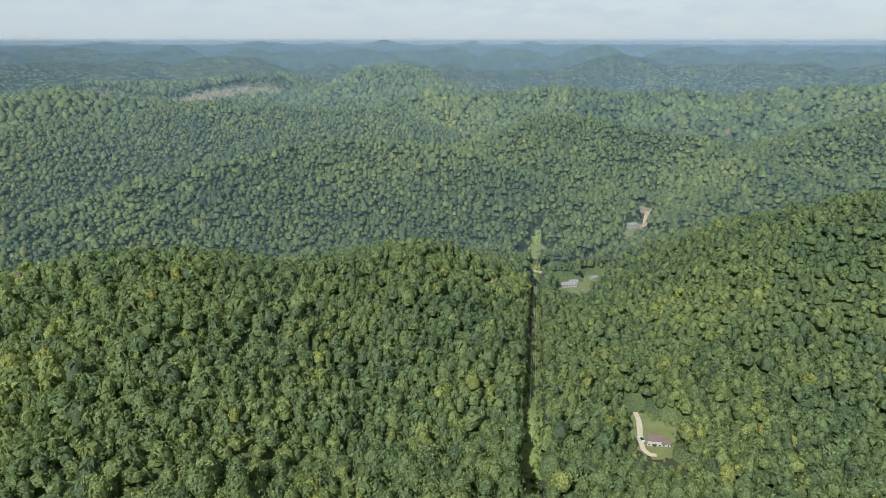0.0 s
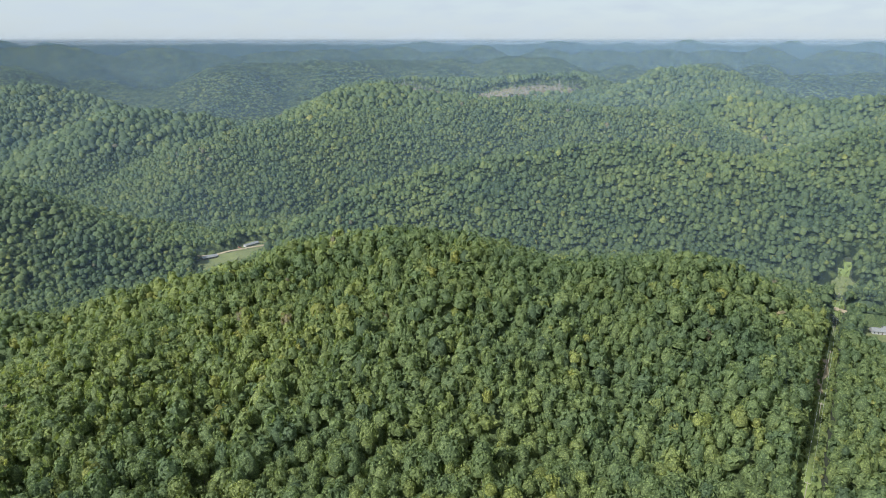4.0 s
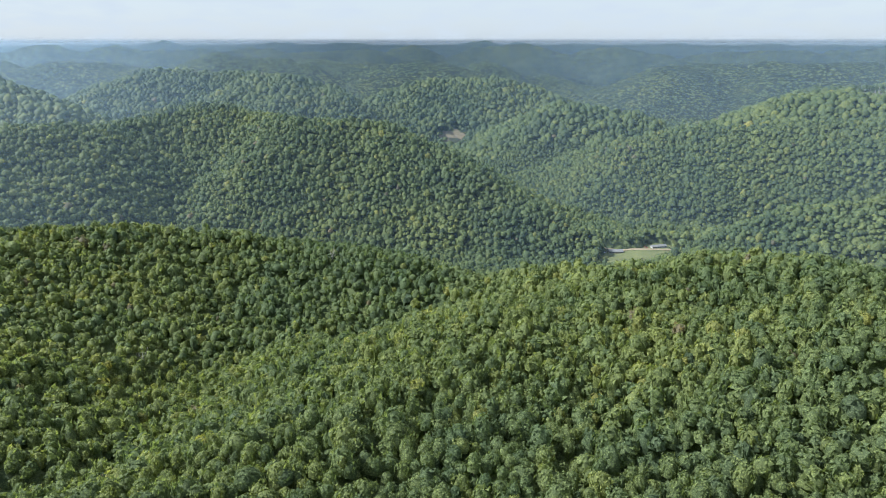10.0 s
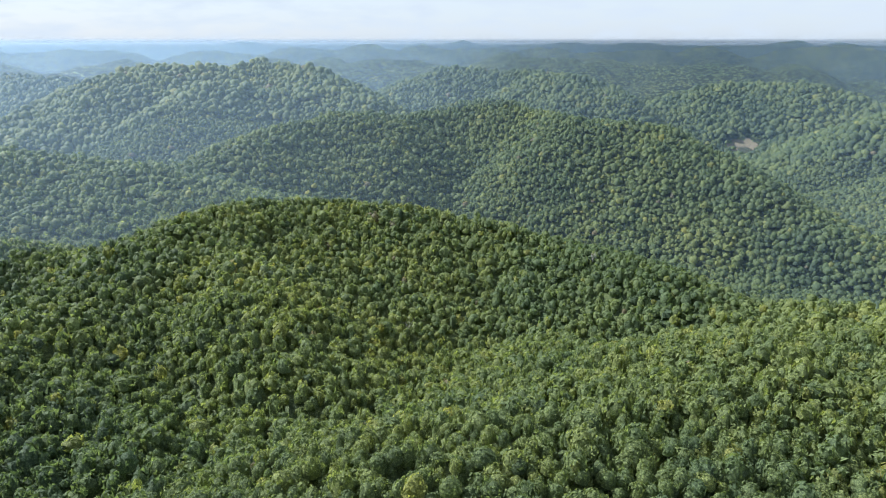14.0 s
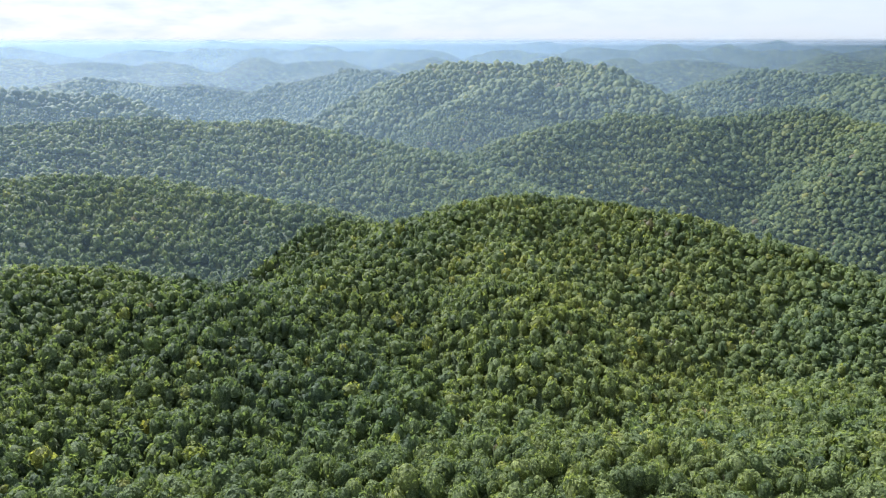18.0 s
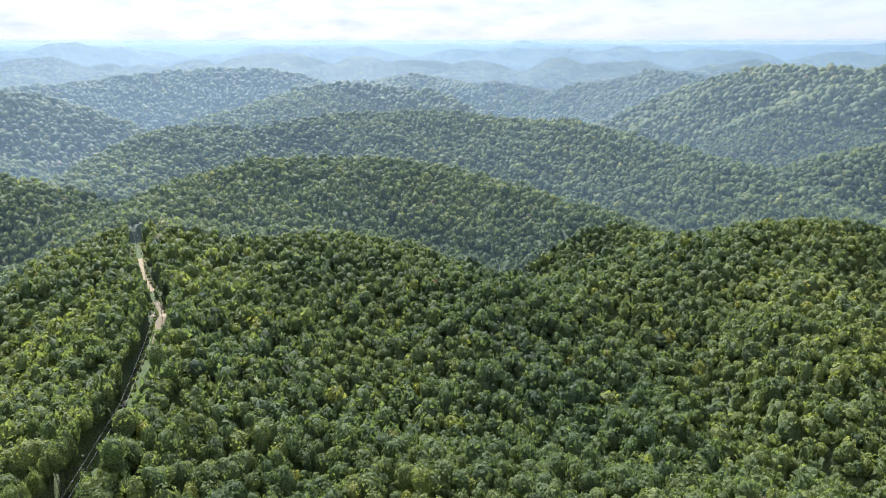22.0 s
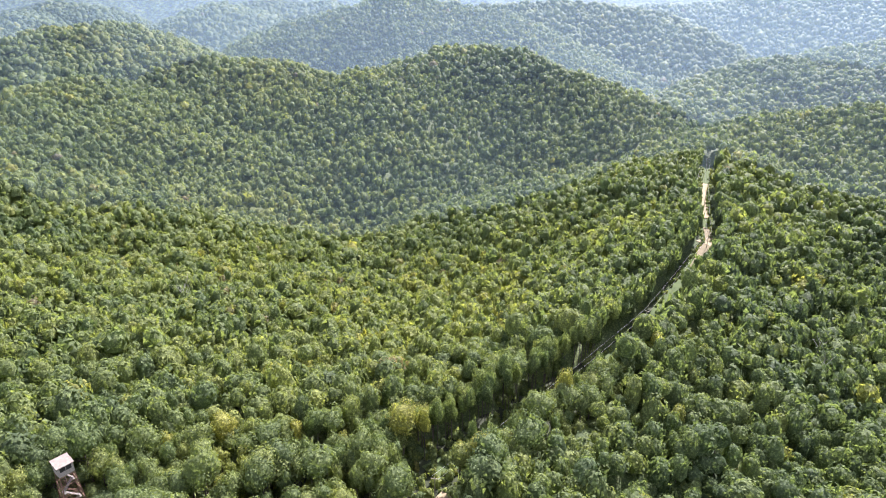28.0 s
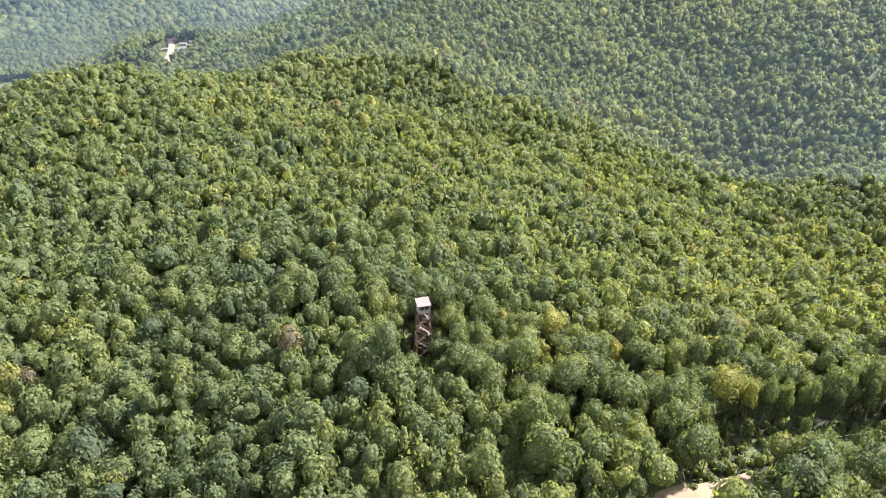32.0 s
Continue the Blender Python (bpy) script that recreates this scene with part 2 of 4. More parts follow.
ridge(0.20, 0.35, (222.9, 157, 60), (226.0, 260, 54), (227.0, 380, 48), (222.0, 520, 52), (216.0, 700, 84))


def bumps(x, y, scale, seed):
    """Smooth value noise, -1 to 1."""
    r = np.random.default_rng(seed).random((64, 64)) * 2 - 1
    u, v = x / scale, y / scale
    i, j = np.floor(u).astype(int), np.floor(v).astype(int)
    a, b = u - i, v - j
    a, b = a * a * (3 - 2 * a), b * b * (3 - 2 * b)
    g = lambda p, q: r[p % 64, q % 64]
    return (g(i, j) * (1 - a) + g(i + 1, j) * a) * (1 - b) + (g(i, j + 1) * (1 - a) + g(i + 1, j + 1) * a) * b


# far hills, beyond the near ridges, thrown at random
frng = np.random.default_rng(11)
for k in range(640):
    a = frng.uniform(-0.85, 4.75)
    d = 2150 + 2650 * frng.random() ** 0.8
    x, y = -d * math.sin(a), d * math.cos(a)
    turn = frng.uniform(0, math.pi)
    n = frng.integers(2, 5)
    top = 62 + 0.030 * (d - 1900) + frng.normal(0, 14) + (18 if frng.random() < 0.10 else 0)
    pts = []
    for i in range(n):
        pts.append((x, y, top + frng.normal(0, 7) - (10 if i in (0, n - 1) else 0)))
        turn += frng.normal(0, 0.4)
        x, y = x + math.cos(turn) * 105, y + math.sin(turn) * 105
    slope = frng.uniform(0.42, 0.62)
    if min(math.hypot(p[0], p[1]) for p in pts) > 2250:
        RIDGES.append((slope, slope, np.array(pts, float)))


# lower hills in the south and the west
for k in range(70):
    h, d = frng.uniform(100, 262), frng.uniform(1750, 2300)
    turn, top = frng.uniform(0, 360), 74 + frng.normal(0, 13)
    x, y = at(h, d)
    dx, dy = at(turn, 95)
    slope = frng.uniform(0.42, 0.58)
    RIDGES.append((slope, slope, np.array([(x - dx, y - dy, top - 12), (x, y, top), (x + dx, y + dy, top - 12)])))


# level ground: x, y, radius, height
PADS = [(*at(350.2, 657), 20, -34.0), (*at(339.0, 316), 26, -3.0), (*at(347.2, 634), 34, -40.0), (*at(343.0, 808), 22, -22.0), (*at(342.4, 871), 20, -15.0),
        (*at(45.6, 786), 26, -52.0), (*at(42.0, 803), 28, -47.0), (*at(242.8, 1035), 60, -40.0), (*at(255.4, 967), 40, -50.0)]
# stream valleys between the hills
VALLEYS = [np.array([(*at(h, d), z) for h, d, z in line], float) for line in (
    [(335.0, 300, 4), (339.5, 330, -5), (345.0, 470, -12), (347.8, 570, -34), (348.0, 627, -41), (345.0, 720, -32), (342.6, 800, -22), (342.4, 900, -12)],
    [(351.4, 690, -42), (5.0, 720, -46), (20.0, 700, -50), (36.0, 760, -48), (42.0, 800, -48), (46.0, 790, -53), (50.0, 940, -48), (56.0, 1130, -42), (60.5, 1300, -40), (60.5, 1440, -42)],
    [(244.0, 900, -48), (243.0, 1035, -41), (244.0, 1200, -36)], [(250.0, 930, -52), (262.0, 970, -52)])]


def land(x, y):
    """Height of the ground."""
    x, y = np.asarray(x, float), np.asarray(y, float)
    shape = x.shape
    x, y = x.ravel(), y.ravel()
    r = np.hypot(x, y)
    wx = x + 14 * bumps(x, y, 90, 1) * np.minimum(1, r / 400)
    wy = y + 14 * bumps(x, y, 90, 2) * np.minimum(1, r / 400)
    # the upland under the eye, and the valley floors round it
    k = np.clip((r - 180) / 220, 0, 1)
    z = -62 + 94 * (1 - k * k * (3 - 2 * k)) + np.maximum(r - 1200, 0) * 0.025
    # the level upland that closes the horizon
    rim = np.clip((r - 4200) / 650, 0, 1)
    z = z + 114 * rim * rim * (3 - 2 * rim)
    for inner, outer, pts in RIDGES:
        reach = (pts[:, 2].max() + 80) / min(inner, outer) + 60
        cx, cy = (pts[:, 0].min() + pts[:, 0].max()) / 2, (pts[:, 1].min() + pts[:, 1].max()) / 2
        half = max(np.ptp(pts[:, 0]), np.ptp(pts[:, 1])) / 2 + reach
        near = np.nonzero((np.abs(wx - cx) < half) & (np.abs(wy - cy) < half))[0]
        if not len(near):
            continue
        px, py = wx[near], wy[near]
        best = np.full(len(near), -1e3)
        soft = 28.0 if math.hypot(cx, cy) < 1800 else 40.0
        for p, q in zip(pts[:-1], pts[1:]):
            d = q - p
            s = np.clip(((px - p[0]) * d[0] + (py - p[1]) * d[1]) / (d[0] ** 2 + d[1] ** 2 + 1e-9), 0, 1)
            fx, fy = p[0] + s * d[0], p[1] + s * d[1]
            dist = np.hypot(px - fx, py - fy)
            side = ((fx - px) * fx + (fy - py) * fy) / (np.hypot(fx, fy) * (dist + 12))
            slope = 0.5 * (inner + outer) + 0.5 * (inner - outer) * side
            best = np.maximum(best, p[2] + s * d[2] - slope * (np.sqrt(dist ** 2 + soft ** 2) - soft))
        d = best - z[near]
        z[near] = z[near] + 0.5 * (d + np.sqrt(d * d + 36.0)) - 1.2 * np.exp(-np.abs(d) / 20)
    fade = np.minimum(1, np.maximum(0, r - 120) / 300)
    z = z + fade * (4.0 * bumps(x, y, 75, 3) + 2.0 * bumps(x, y, 33, 4))
    for pts in VALLEYS:
        low = np.full(x.shape, 1e4)
        for p, q in zip(pts[:-1], pts[1:]):
            d = q - p
            s = np.clip(((x - p[0]) * d[0] + (y - p[1]) * d[1]) / (d[0] ** 2 + d[1] ** 2), 0, 1)
            low = np.minimum(low, p[2] + s * d[2] + 0.55 * np.maximum(np.hypot(x - p[0] - s * d[0], y - p[1] - s * d[1]) - 22, 0))
        d = z - low
        z = z - 0.5 * (d + np.sqrt(d * d + 25.0)) + 1.0 * np.exp(-np.abs(d) / 20)
    for px, py, pr, pz in PADS:
        d = np.hypot(x - px, y - py)
        k = np.clip((1.9 * pr - d) / (0.9 * pr), 0, 1)
        k = k * k * (3 - 2 * k)
        z = z * (1 - k) + pz * k
    return z.reshape(shape)


def sheet(name, verts, faces, mats, index=None, smooth=True, tone=None, parent=None):
    """A mesh from arrays; faces: list of integer arrays, each (n, 3) or (n, 4)."""
    me = bpy.data.meshes.new(name)
    faces = [f for f in faces if len(f)]
    loops = np.concatenate([f.ravel() for f in faces]).astype(np.int32)
    size = np.concatenate([np.full(len(f), f.shape[1]) for f in faces])
    start = np.concatenate([[0], np.cumsum(size)[:-1]]).astype(np.int32)
    me.vertices.add(len(verts))
    me.vertices.foreach_set("co", np.asarray(verts, np.float32).ravel())
    me.loops.add(len(loops))
    me.loops.foreach_set("vertex_index", loops)
    me.polygons.add(len(size))
    me.polygons.foreach_set("loop_start", start)
    for m in mats:
        me.materials.append(m)
    if index is not None:
        me.polygons.foreach_set("material_index", np.asarray(index, np.int32))
    me.polygons.foreach_set("use_smooth", np.full(len(size), smooth))
    if tone is not None:
        at = me.attributes.new("tone", "FLOAT", "POINT")
        at.data.foreach_set("value", np.asarray(tone, np.float32))
    me.update(calc_edges=True)
    ob = new(name, me)
    ob.parent = parent
    return ob


def polar(headings, radii):
    a, r = np.meshgrid(np.radians(headings), radii)
    return -r * np.sin(a), r * np.cos(a)


def grid_faces(rows, cols, wrap):
    i, j = np.meshgrid(np.arange(rows - 1), np.arange(cols if wrap else cols - 1), indexing="ij")
    k = (j + 1) % cols
    return np.stack([i * cols + j, i * cols + k, (i + 1) * cols + k, (i + 1) * cols + j], -1).reshape(-1, 4)


# ground: one sheet out to the horizon
radii = np.concatenate([[0.0], np.arange(8, 700, 8.0), 700 * 1.022 ** np.arange(0, 90)])
radii = radii[radii < 4950]
gx, gy = polar(np.arange(0, 360, 1.5), radii)
gz = land(gx, gy)
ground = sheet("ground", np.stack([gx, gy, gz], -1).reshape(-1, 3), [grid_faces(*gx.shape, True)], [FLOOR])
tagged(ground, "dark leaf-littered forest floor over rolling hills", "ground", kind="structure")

# ---- clearings ----
def near_line(x, y, pts):
    best = np.full(np.shape(x), 1e9)
    for (ax, ay), (bx, by) in zip(pts[:-1], pts[1:]):
        dx, dy = bx - ax, by - ay
        s = np.clip(((x - ax) * dx + (y - ay) * dy) / (dx * dx + dy * dy), 0, 1)
        best = np.minimum(best, np.hypot(x - ax - s * dx, y - ay - s * dy))
    return best


# the power line's cutting: from the far ridge under the eye to the valley
CUT_SOUTH = [at(162.5, 520), at(162.4, 432), at(161.3, 356), at(165.0, 261), at(172.5, 204), at(187.1, 156)]
CUT_NORTH = [at(185.5, 145), at(200.0, 100), at(350.8, 205), at(351.2, 400), at(351.4, 755)]
ROAD_VALLEY = [at(352.4, 652), at(350.15, 657), at(348.4, 668), at(346.4, 692), at(344.2, 735), at(342.2, 776), at(341.8, 860)]
ROAD_HOUSE = [at(338.7, 300), at(339.3, 300), at(339.9, 303), at(340.35, 311), at(340.55, 321), at(340.75, 330), at(341.1, 338)]
ROAD_EAST = [at(244.0, 945), at(243.9, 958), at(243.46, 1002), at(243.18, 1049), at(243.23, 1092), at(243.5, 1135), at(243.7, 1170)]
ROAD_SPUR = [at(243.25, 1036), at(243.7, 1037), at(244.5, 1030)]
ROAD_BEND = [at(253.0, 945), at(256.0, 942), at(259.0, 950)]
ROAD_WEST = [at(48.0, 805), at(44.0, 793), at(40.0, 810), at(37.0, 860)]
TOWER = at(222.9, 160)
POLE_FOOT = at(186.3, 142)
# lawns and bare patches: heading, distance, radius
OPENINGS = [(338.9, 316, 8), (338.9, 325, 7), (340.2, 329, 5), (337.5, 324, 6), (339.6, 304, 4), (347.9, 626, 14), (346.5, 626, 13), (346.0, 653, 10), (343.0, 808, 12), (342.4, 871, 15), (341.7, 776, 8),
            (45.8, 789, 13), (44.9, 780, 11), (42.1, 809, 17), (41.6, 790, 13), (38.0, 850, 9), (60.5, 1535, 22), (61.3, 1528, 16), (242.2, 1040, 22), (244.5, 1008, 15),
            (255.0, 962, 32), (258.2, 955, 26), (43.6, 768, 24), (45.6, 758, 19), (41.6, 768, 17), (338.9, 302, 4), (337.9, 306, 4), (348.0, 596, 15), (346.8, 592, 13), (347.6, 572, 12), (346.9, 575, 12), (343.0, 778, 11), (242.5, 998, 16), (243.4, 968, 12), (60.6, 1490, 20), (351.3, 722, 10), (352.8, 709, 8), (191.5, 130, 3.0), (187.0, 138, 3.0), (222.7, 161, 2.5)]
FELLED = [at(29.0, 1900), at(22.4, 1770), at(14.0, 1880)]
BARE = {(342.4, 871, 15), (60.5, 1535, 22), (61.3, 1528, 16), (191.5, 130, 3.0), (187.0, 138, 3.0), (343.0, 808, 12), (38.0, 850, 9), (341.7, 776, 8)}


def open_ground(x, y):
    clear = near_line(x, y, CUT_SOUTH) < 6.4
    clear |= np.hypot(x - POLE_FOOT[0], y - POLE_FOOT[1]) < 7.0
    clear |= near_line(x, y, CUT_NORTH[2:]) < 6.6
    clear |= near_line(x, y, CUT_NORTH[:2]) < 5.0
    clear |= near_line(x, y, FELLED) < 46
    for road in (ROAD_VALLEY, ROAD_HOUSE, ROAD_EAST, ROAD_SPUR, ROAD_BEND, ROAD_WEST):
        clear |= near_line(x, y, road) < 8.0
    # the open slope below the house
    clear |= near_line(x, y, [at(340.0, 272), at(339.2, 262), at(338.6, 292)]) < 16
    for heading, distance, radius in OPENINGS:
        px, py = at(heading, distance)
        clear |= np.hypot(x - px, y - py) < radius + min(4.5, radius * 0.5)
    return clear


def patch(name, mat, px, py, radius, label, lift=0.8, seed=0):
    """An irregular patch that lies on the land."""
    rng = np.random.default_rng(seed + int(abs(px) + abs(py)))
    n, m = 28, 6
    ang = np.linspace(0, 2 * math.pi, n, endpoint=False)
    edge = radius * (1 + 0.14 * np.sin(ang * 2 + rng.uniform(0, 6)) + 0.08 * np.sin(ang * 5 + rng.uniform(0, 6)) + rng.normal(0, 0.03, n))
    t = np.linspace(0.02, 1, m)[:, None]
    x, y = px + t * edge * np.cos(ang), py + t * edge * np.sin(ang)
    z = land(x, y) + lift
    ob = sheet(name, np.stack([x, y, z], -1).reshape(-1, 3), [grid_faces(m, n, True), np.arange(n)[None, :]], [mat])
    return tagged(ob, label, "ground", kind="structure")


def strip(name, mat, pts, width, label, lift=0.3, wander=0.0):
    """A band along a line on the land."""
    P = [np.array(p) for p in pts]
    dense = []
    for p, q in zip(P[:-1], P[1:]):
        k = max(2, int(np.linalg.norm(q - p) / 4))
        dense += [p + (q - p) * i / k for i in range(k)]
    dense = np.array(dense + [P[-1]])
    d = np.gradient(dense, axis=0)
    d /= np.linalg.norm(d, axis=1, keepdims=True)
    side = np.stack([-d[:, 1], d[:, 0]], -1)
    s = np.arange(len(dense))
    mid = dense + side * (wander * np.sin(s * 0.55) + wander * 0.6 * np.sin(s * 0.23 + 1))[:, None]
    w = width * (1 + 0.07 * np.sin(s * 0.9) + 0.05 * np.sin(s * 2.3))
    rows = np.linspace(-0.5, 0.5, 5)
    x = mid[:, None, 0] + side[:, None, 0] * (w[:, None] * rows)
    y = mid[:, None, 1] + side[:, None, 1] * (w[:, None] * rows)
    z = land(x, y) + lift
    ob = sheet(name, np.stack([x, y, z], -1).reshape(-1, 3), [grid_faces(*x.shape, False)], [mat])
    return tagged(ob, label, "road" if mat in (DIRT, GRAVEL) else "ground", kind="structure")


strip("cutting_brush", SHADED_BRUSH, CUT_SOUTH, 8.5, "low green brush in the power line cutting", 0.25)
strip("cutting_brush", BRUSH, CUT_NORTH[2:], 10.5, "low green brush in the power line cutting", 0.25)
strip("dirt_track", DIRT, [at(162.5, 470), at(162.35, 432), at(161.9, 400)], 3.8, "pale sandy dirt track along the cutting", 0.6, 0.8)
strip("dirt_track", CLAY, [at(161.7, 385), at(161.3, 356), at(162.6, 310)], 4.2, "bare brown earth in the cutting", 0.6, 0.6)
strip("dirt_track", DIRT, [at(160.4, 354), at(161.4, 357), at(162.2, 360)], 4.0, "pale track across the cutting", 0.8)
strip("dirt_track", DIRT, [at(164.0, 258), at(165.2, 262), at(166.8, 262)], 4.5, "pale track across the cutting", 0.8)
strip("dirt_track", DIRT, [at(196.0, 118), at(191.0, 130), at(187.3, 138), at(184.6, 146)], 6.5, "pale sandy dirt track beside the pole", 1.6)
strip("felled_ground", CLAY, FELLED, 80.0, "tan logged hillside with thin standing pines", 0.6, 3.0)
strip("dirt_track", DIRT, [at(351.3, 378), at(351.45, 400), at(351.4, 440)], 4.0, "pale dirt track in the cutting", 0.6, 1.0)
strip("road", DIRT, ROAD_VALLEY, 6.0, "pale gravel valley road", 1.5)
strip("driveway", GRAVEL, ROAD_HOUSE, 2.9, "pale gravel driveway beside the house", 1.5, 0.3)
strip("road", GRAVEL, ROAD_EAST, 9.0, "pale gravel road through the hamlet", 1.5)
strip("road", GRAVEL, ROAD_SPUR, 5.0, "pale gravel spur to a house", 1.6)
strip("road", DIRT, ROAD_BEND, 6.0, "pale valley road", 1.5)
strip("road", DIRT, ROAD_WEST, 5.0, "pale valley road", 1.5)
for spot in OPENINGS[:-1]:
    bare = spot in BARE
    patch("bare_ground" if bare else "lawn", CLAY if bare else GRASS, *at(spot[0], spot[1]), spot[2] + (4 if spot[2] > 4 else 1),
          "bare tan earth in a clearing" if bare else "mown yellow-green grass in a clearing", 0.7 + 0.012 * OPENINGS.index(spot))

# ---- woods ----
def ball(sub):
    """Points and faces of a sphere of triangles."""
    bm = bmesh.new()
    bmesh.ops.create_icosphere(bm, subdivisions=sub, radius=1)
    v = np.array([tuple(p.co) for p in bm.verts])
    t = np.array([[p.index for p in f.verts] for f in bm.faces])
    bm.free()
    return v, t


def crown_shape(rng, sub, lobes, quads, sprays, card, core=0.80, low=-0.5):
    """Foliage of one tree of unit radius: leaf sprays over rounded lobes, round a rough inner body. Returns verts, quads, tris."""
    cen, rad = [np.array((0, 0, 0.05))], [0.56]
    for i in range(lobes):
        a = i * 2.4 + rng.uniform(-0.5, 0.5)
        e = rng.uniform(-0.35, 1.25)
        cen.append(np.array((math.cos(a) * math.cos(e), math.sin(a) * math.cos(e), math.sin(e) * 1.1)) * rng.uniform(0.44, 0.70))
        rad.append(rng.uniform(0.24, 0.42))
    cen, rad = np.array(cen), np.array(rad)

    def reach(u):
        dot = u @ cen.T
        disc = rad ** 2 - (cen ** 2).sum(1) + dot ** 2
        return np.where(disc > 0, dot + np.sqrt(np.maximum(disc, 0)), 0.3)

    v, t = ball(sub)
    v = v * (core * reach(v).max(1) * rng.uniform(0.85, 1.12, len(v)))[:, None]
    t = t[(v[t][:, :, 2] > low).any(1)]
    used = np.unique(t)
    back = np.zeros(len(v), int)
    back[used] = np.arange(len(used))
    v, t = v[used], back[t]
    count = quads + sprays
    d = rng.normal(size=(count * 3, 3))
    d /= np.linalg.norm(d, axis=1, keepdims=True)
    d = d[d[:, 2] > -0.45][:count]
    far = reach(d)
    p = d * (far.max(1) * rng.uniform(0.90, 1.08, len(d)))[:, None]
    out = p - cen[far.argmax(1)]
    out /= np.linalg.norm(out, axis=1, keepdims=True)
    n = out + rng.normal(size=d.shape) * 0.20 + (0, 0, 0.10)
    n /= np.linalg.norm(n, axis=1, keepdims=True)
    u = np.cross(n, rng.normal(size=d.shape))
    u /= np.linalg.norm(u, axis=1, keepdims=True)
    w = np.cross(n, u)
    k = card * rng.uniform(0.6, 1.35, (4, len(d), 1))
    four = np.stack([p + u * k[0] - n * k[0] * 0.2, p + w * k[1] * 0.8, p - u * k[2] - n * k[2] * 0.2, p - w * k[3] * 0.8], 1)
    three = np.stack([p + u * k[0] * 1.15, p - u * k[1] * 0.5 + w * k[2], p - u * k[3] * 0.5 - w * k[1]], 1)
    q = len(v) + np.arange(quads * 4).reshape(-1, 4)
    s = len(v) + quads * 4 + np.arange(sprays * 3).reshape(-1, 3)
    return np.concatenate([v, four[:quads].reshape(-1, 3), three[quads:].reshape(-1, 3)]), q, np.concatenate([t, s])


def spread(inner, outer, step, seed):
    """Tree positions on a jittered grid in a ring; the side that is never looked at is left to the far woods."""
    rng = np.random.default_rng(seed)
    g = np.arange(-outer, outer, step)
    x, y = np.meshgrid(g, g)
    y = y + (np.arange(x.shape[1]) % 2)[None, :] * step / 2
    x, y = x + rng.uniform(-0.38, 0.38, x.shape) * step, y + rng.uniform(-0.38, 0.38, x.shape) * step
    x, y = x.ravel(), y.ravel()
    r = np.hypot(x, y)
    a = np.degrees(np.arctan2(-x, y)) % 360
    keep = (r >= inner) & (r < outer) & ((a < (284 if outer < 400 else 264)) | (a > 318))
    x, y = x[keep], y[keep]
    keep = ~open_ground(x, y)
    return x[keep], y[keep], rng


def tone_of(x, y, rng):
    t = 0.42 + 0.14 * bumps(x, y, 260, 23) + 0.14 * bumps(x, y, 110, 21) + 0.08 * bumps(x, y, 40, 22) + rng.normal(0, 0.15, len(x))
    odd = rng.random(len(x))
    t = np.where(odd < 0.018, rng.uniform(0.82, 0.94, len(x)), t)
    t = np.where(odd > 0.9985, 1.0, t)
    return np.clip(t, 0, 1)


def planted(name, x, y, size, tall, tone, shapes, rng, trunks=False, flat=1.0):
    """One mesh of many crowns."""
    z = land(x, y)
    slim = np.where(near_line(x, y, CUT_SOUTH) < 8, rng.uniform(1.1, 1.7, len(x)), 1.0)
    kind = rng.integers(0, len(shapes), len(x))
    turn = rng.uniform(0, 2 * math.pi, len(x))
    V, Q, Tr, To, base = [], [], [], [], 0
    for k, (v, q, t) in enumerate(shapes):
        m = np.nonzero(kind == k)[0]
        if not len(m):
            continue
        c, s = np.cos(turn[m])[:, None], np.sin(turn[m])[:, None]
        wide, high = (size[m] / slim[m] ** 0.4)[:, None], (size[m] * rng.uniform(0.8, 1.7, len(m)) * slim[m] * flat)[:, None]
        tree = rng.uniform(0.8, 1.25, len(m))[:, None]
        px = (v[None, :, 0] * tree * c - v[None, :, 1] * s) * wide + x[m][:, None]
        py = (v[None, :, 0] * tree * s + v[None, :, 1] * c) * wide + y[m][:, None]
        pz = v[None, :, 2] * high + (z[m] + tall[m])[:, None] - high * 0.9
        V.append(np.stack([px, py, pz], -1).reshape(-1, 3))
        off = base + np.arange(len(m))[:, None, None] * len(v)
        Q.append((q[None] + off).reshape(-1, 4))
        Tr.append((t[None] + off).reshape(-1, 3))
        To.append(np.repeat(tone[m], len(v)))
        base += len(m) * len(v)
    leaves = sum(len(f) for f in Q) + sum(len(f) for f in Tr)
    if trunks:
        k = np.arange(4) * math.pi / 2
        v = np.stack([np.tile(np.cos(k), 2), np.tile(np.sin(k), 2), np.repeat([0, 1], 4)], -1)
        wide = (0.035 * size)[:, None] * np.repeat([1.6, 0.7], 4)
        V.append(np.stack([v[None, :, 0] * wide + x[:, None], v[None, :, 1] * wide + y[:, None], z[:, None] - 0.4 + v[None, :, 2] * (tall * 0.8)[:, None]], -1).reshape(-1, 3))
        side = np.array([(i, (i + 1) % 4, (i + 1) % 4 + 4, i + 4) for i in range(4)])
        bark = (side[None] + base + np.arange(len(x))[:, None, None] * 8).reshape(-1, 4)
        To.append(np.zeros(len(x) * 8))
        faces = [np.concatenate(Q), np.concatenate(Tr), bark]
        return sheet(name, np.concatenate(V), faces, [LEAF, BARK], [0] * leaves + [1] * len(bark), True, np.concatenate(To))
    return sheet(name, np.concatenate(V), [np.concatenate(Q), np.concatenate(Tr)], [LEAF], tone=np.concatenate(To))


srng = np.random.default_rng(5)
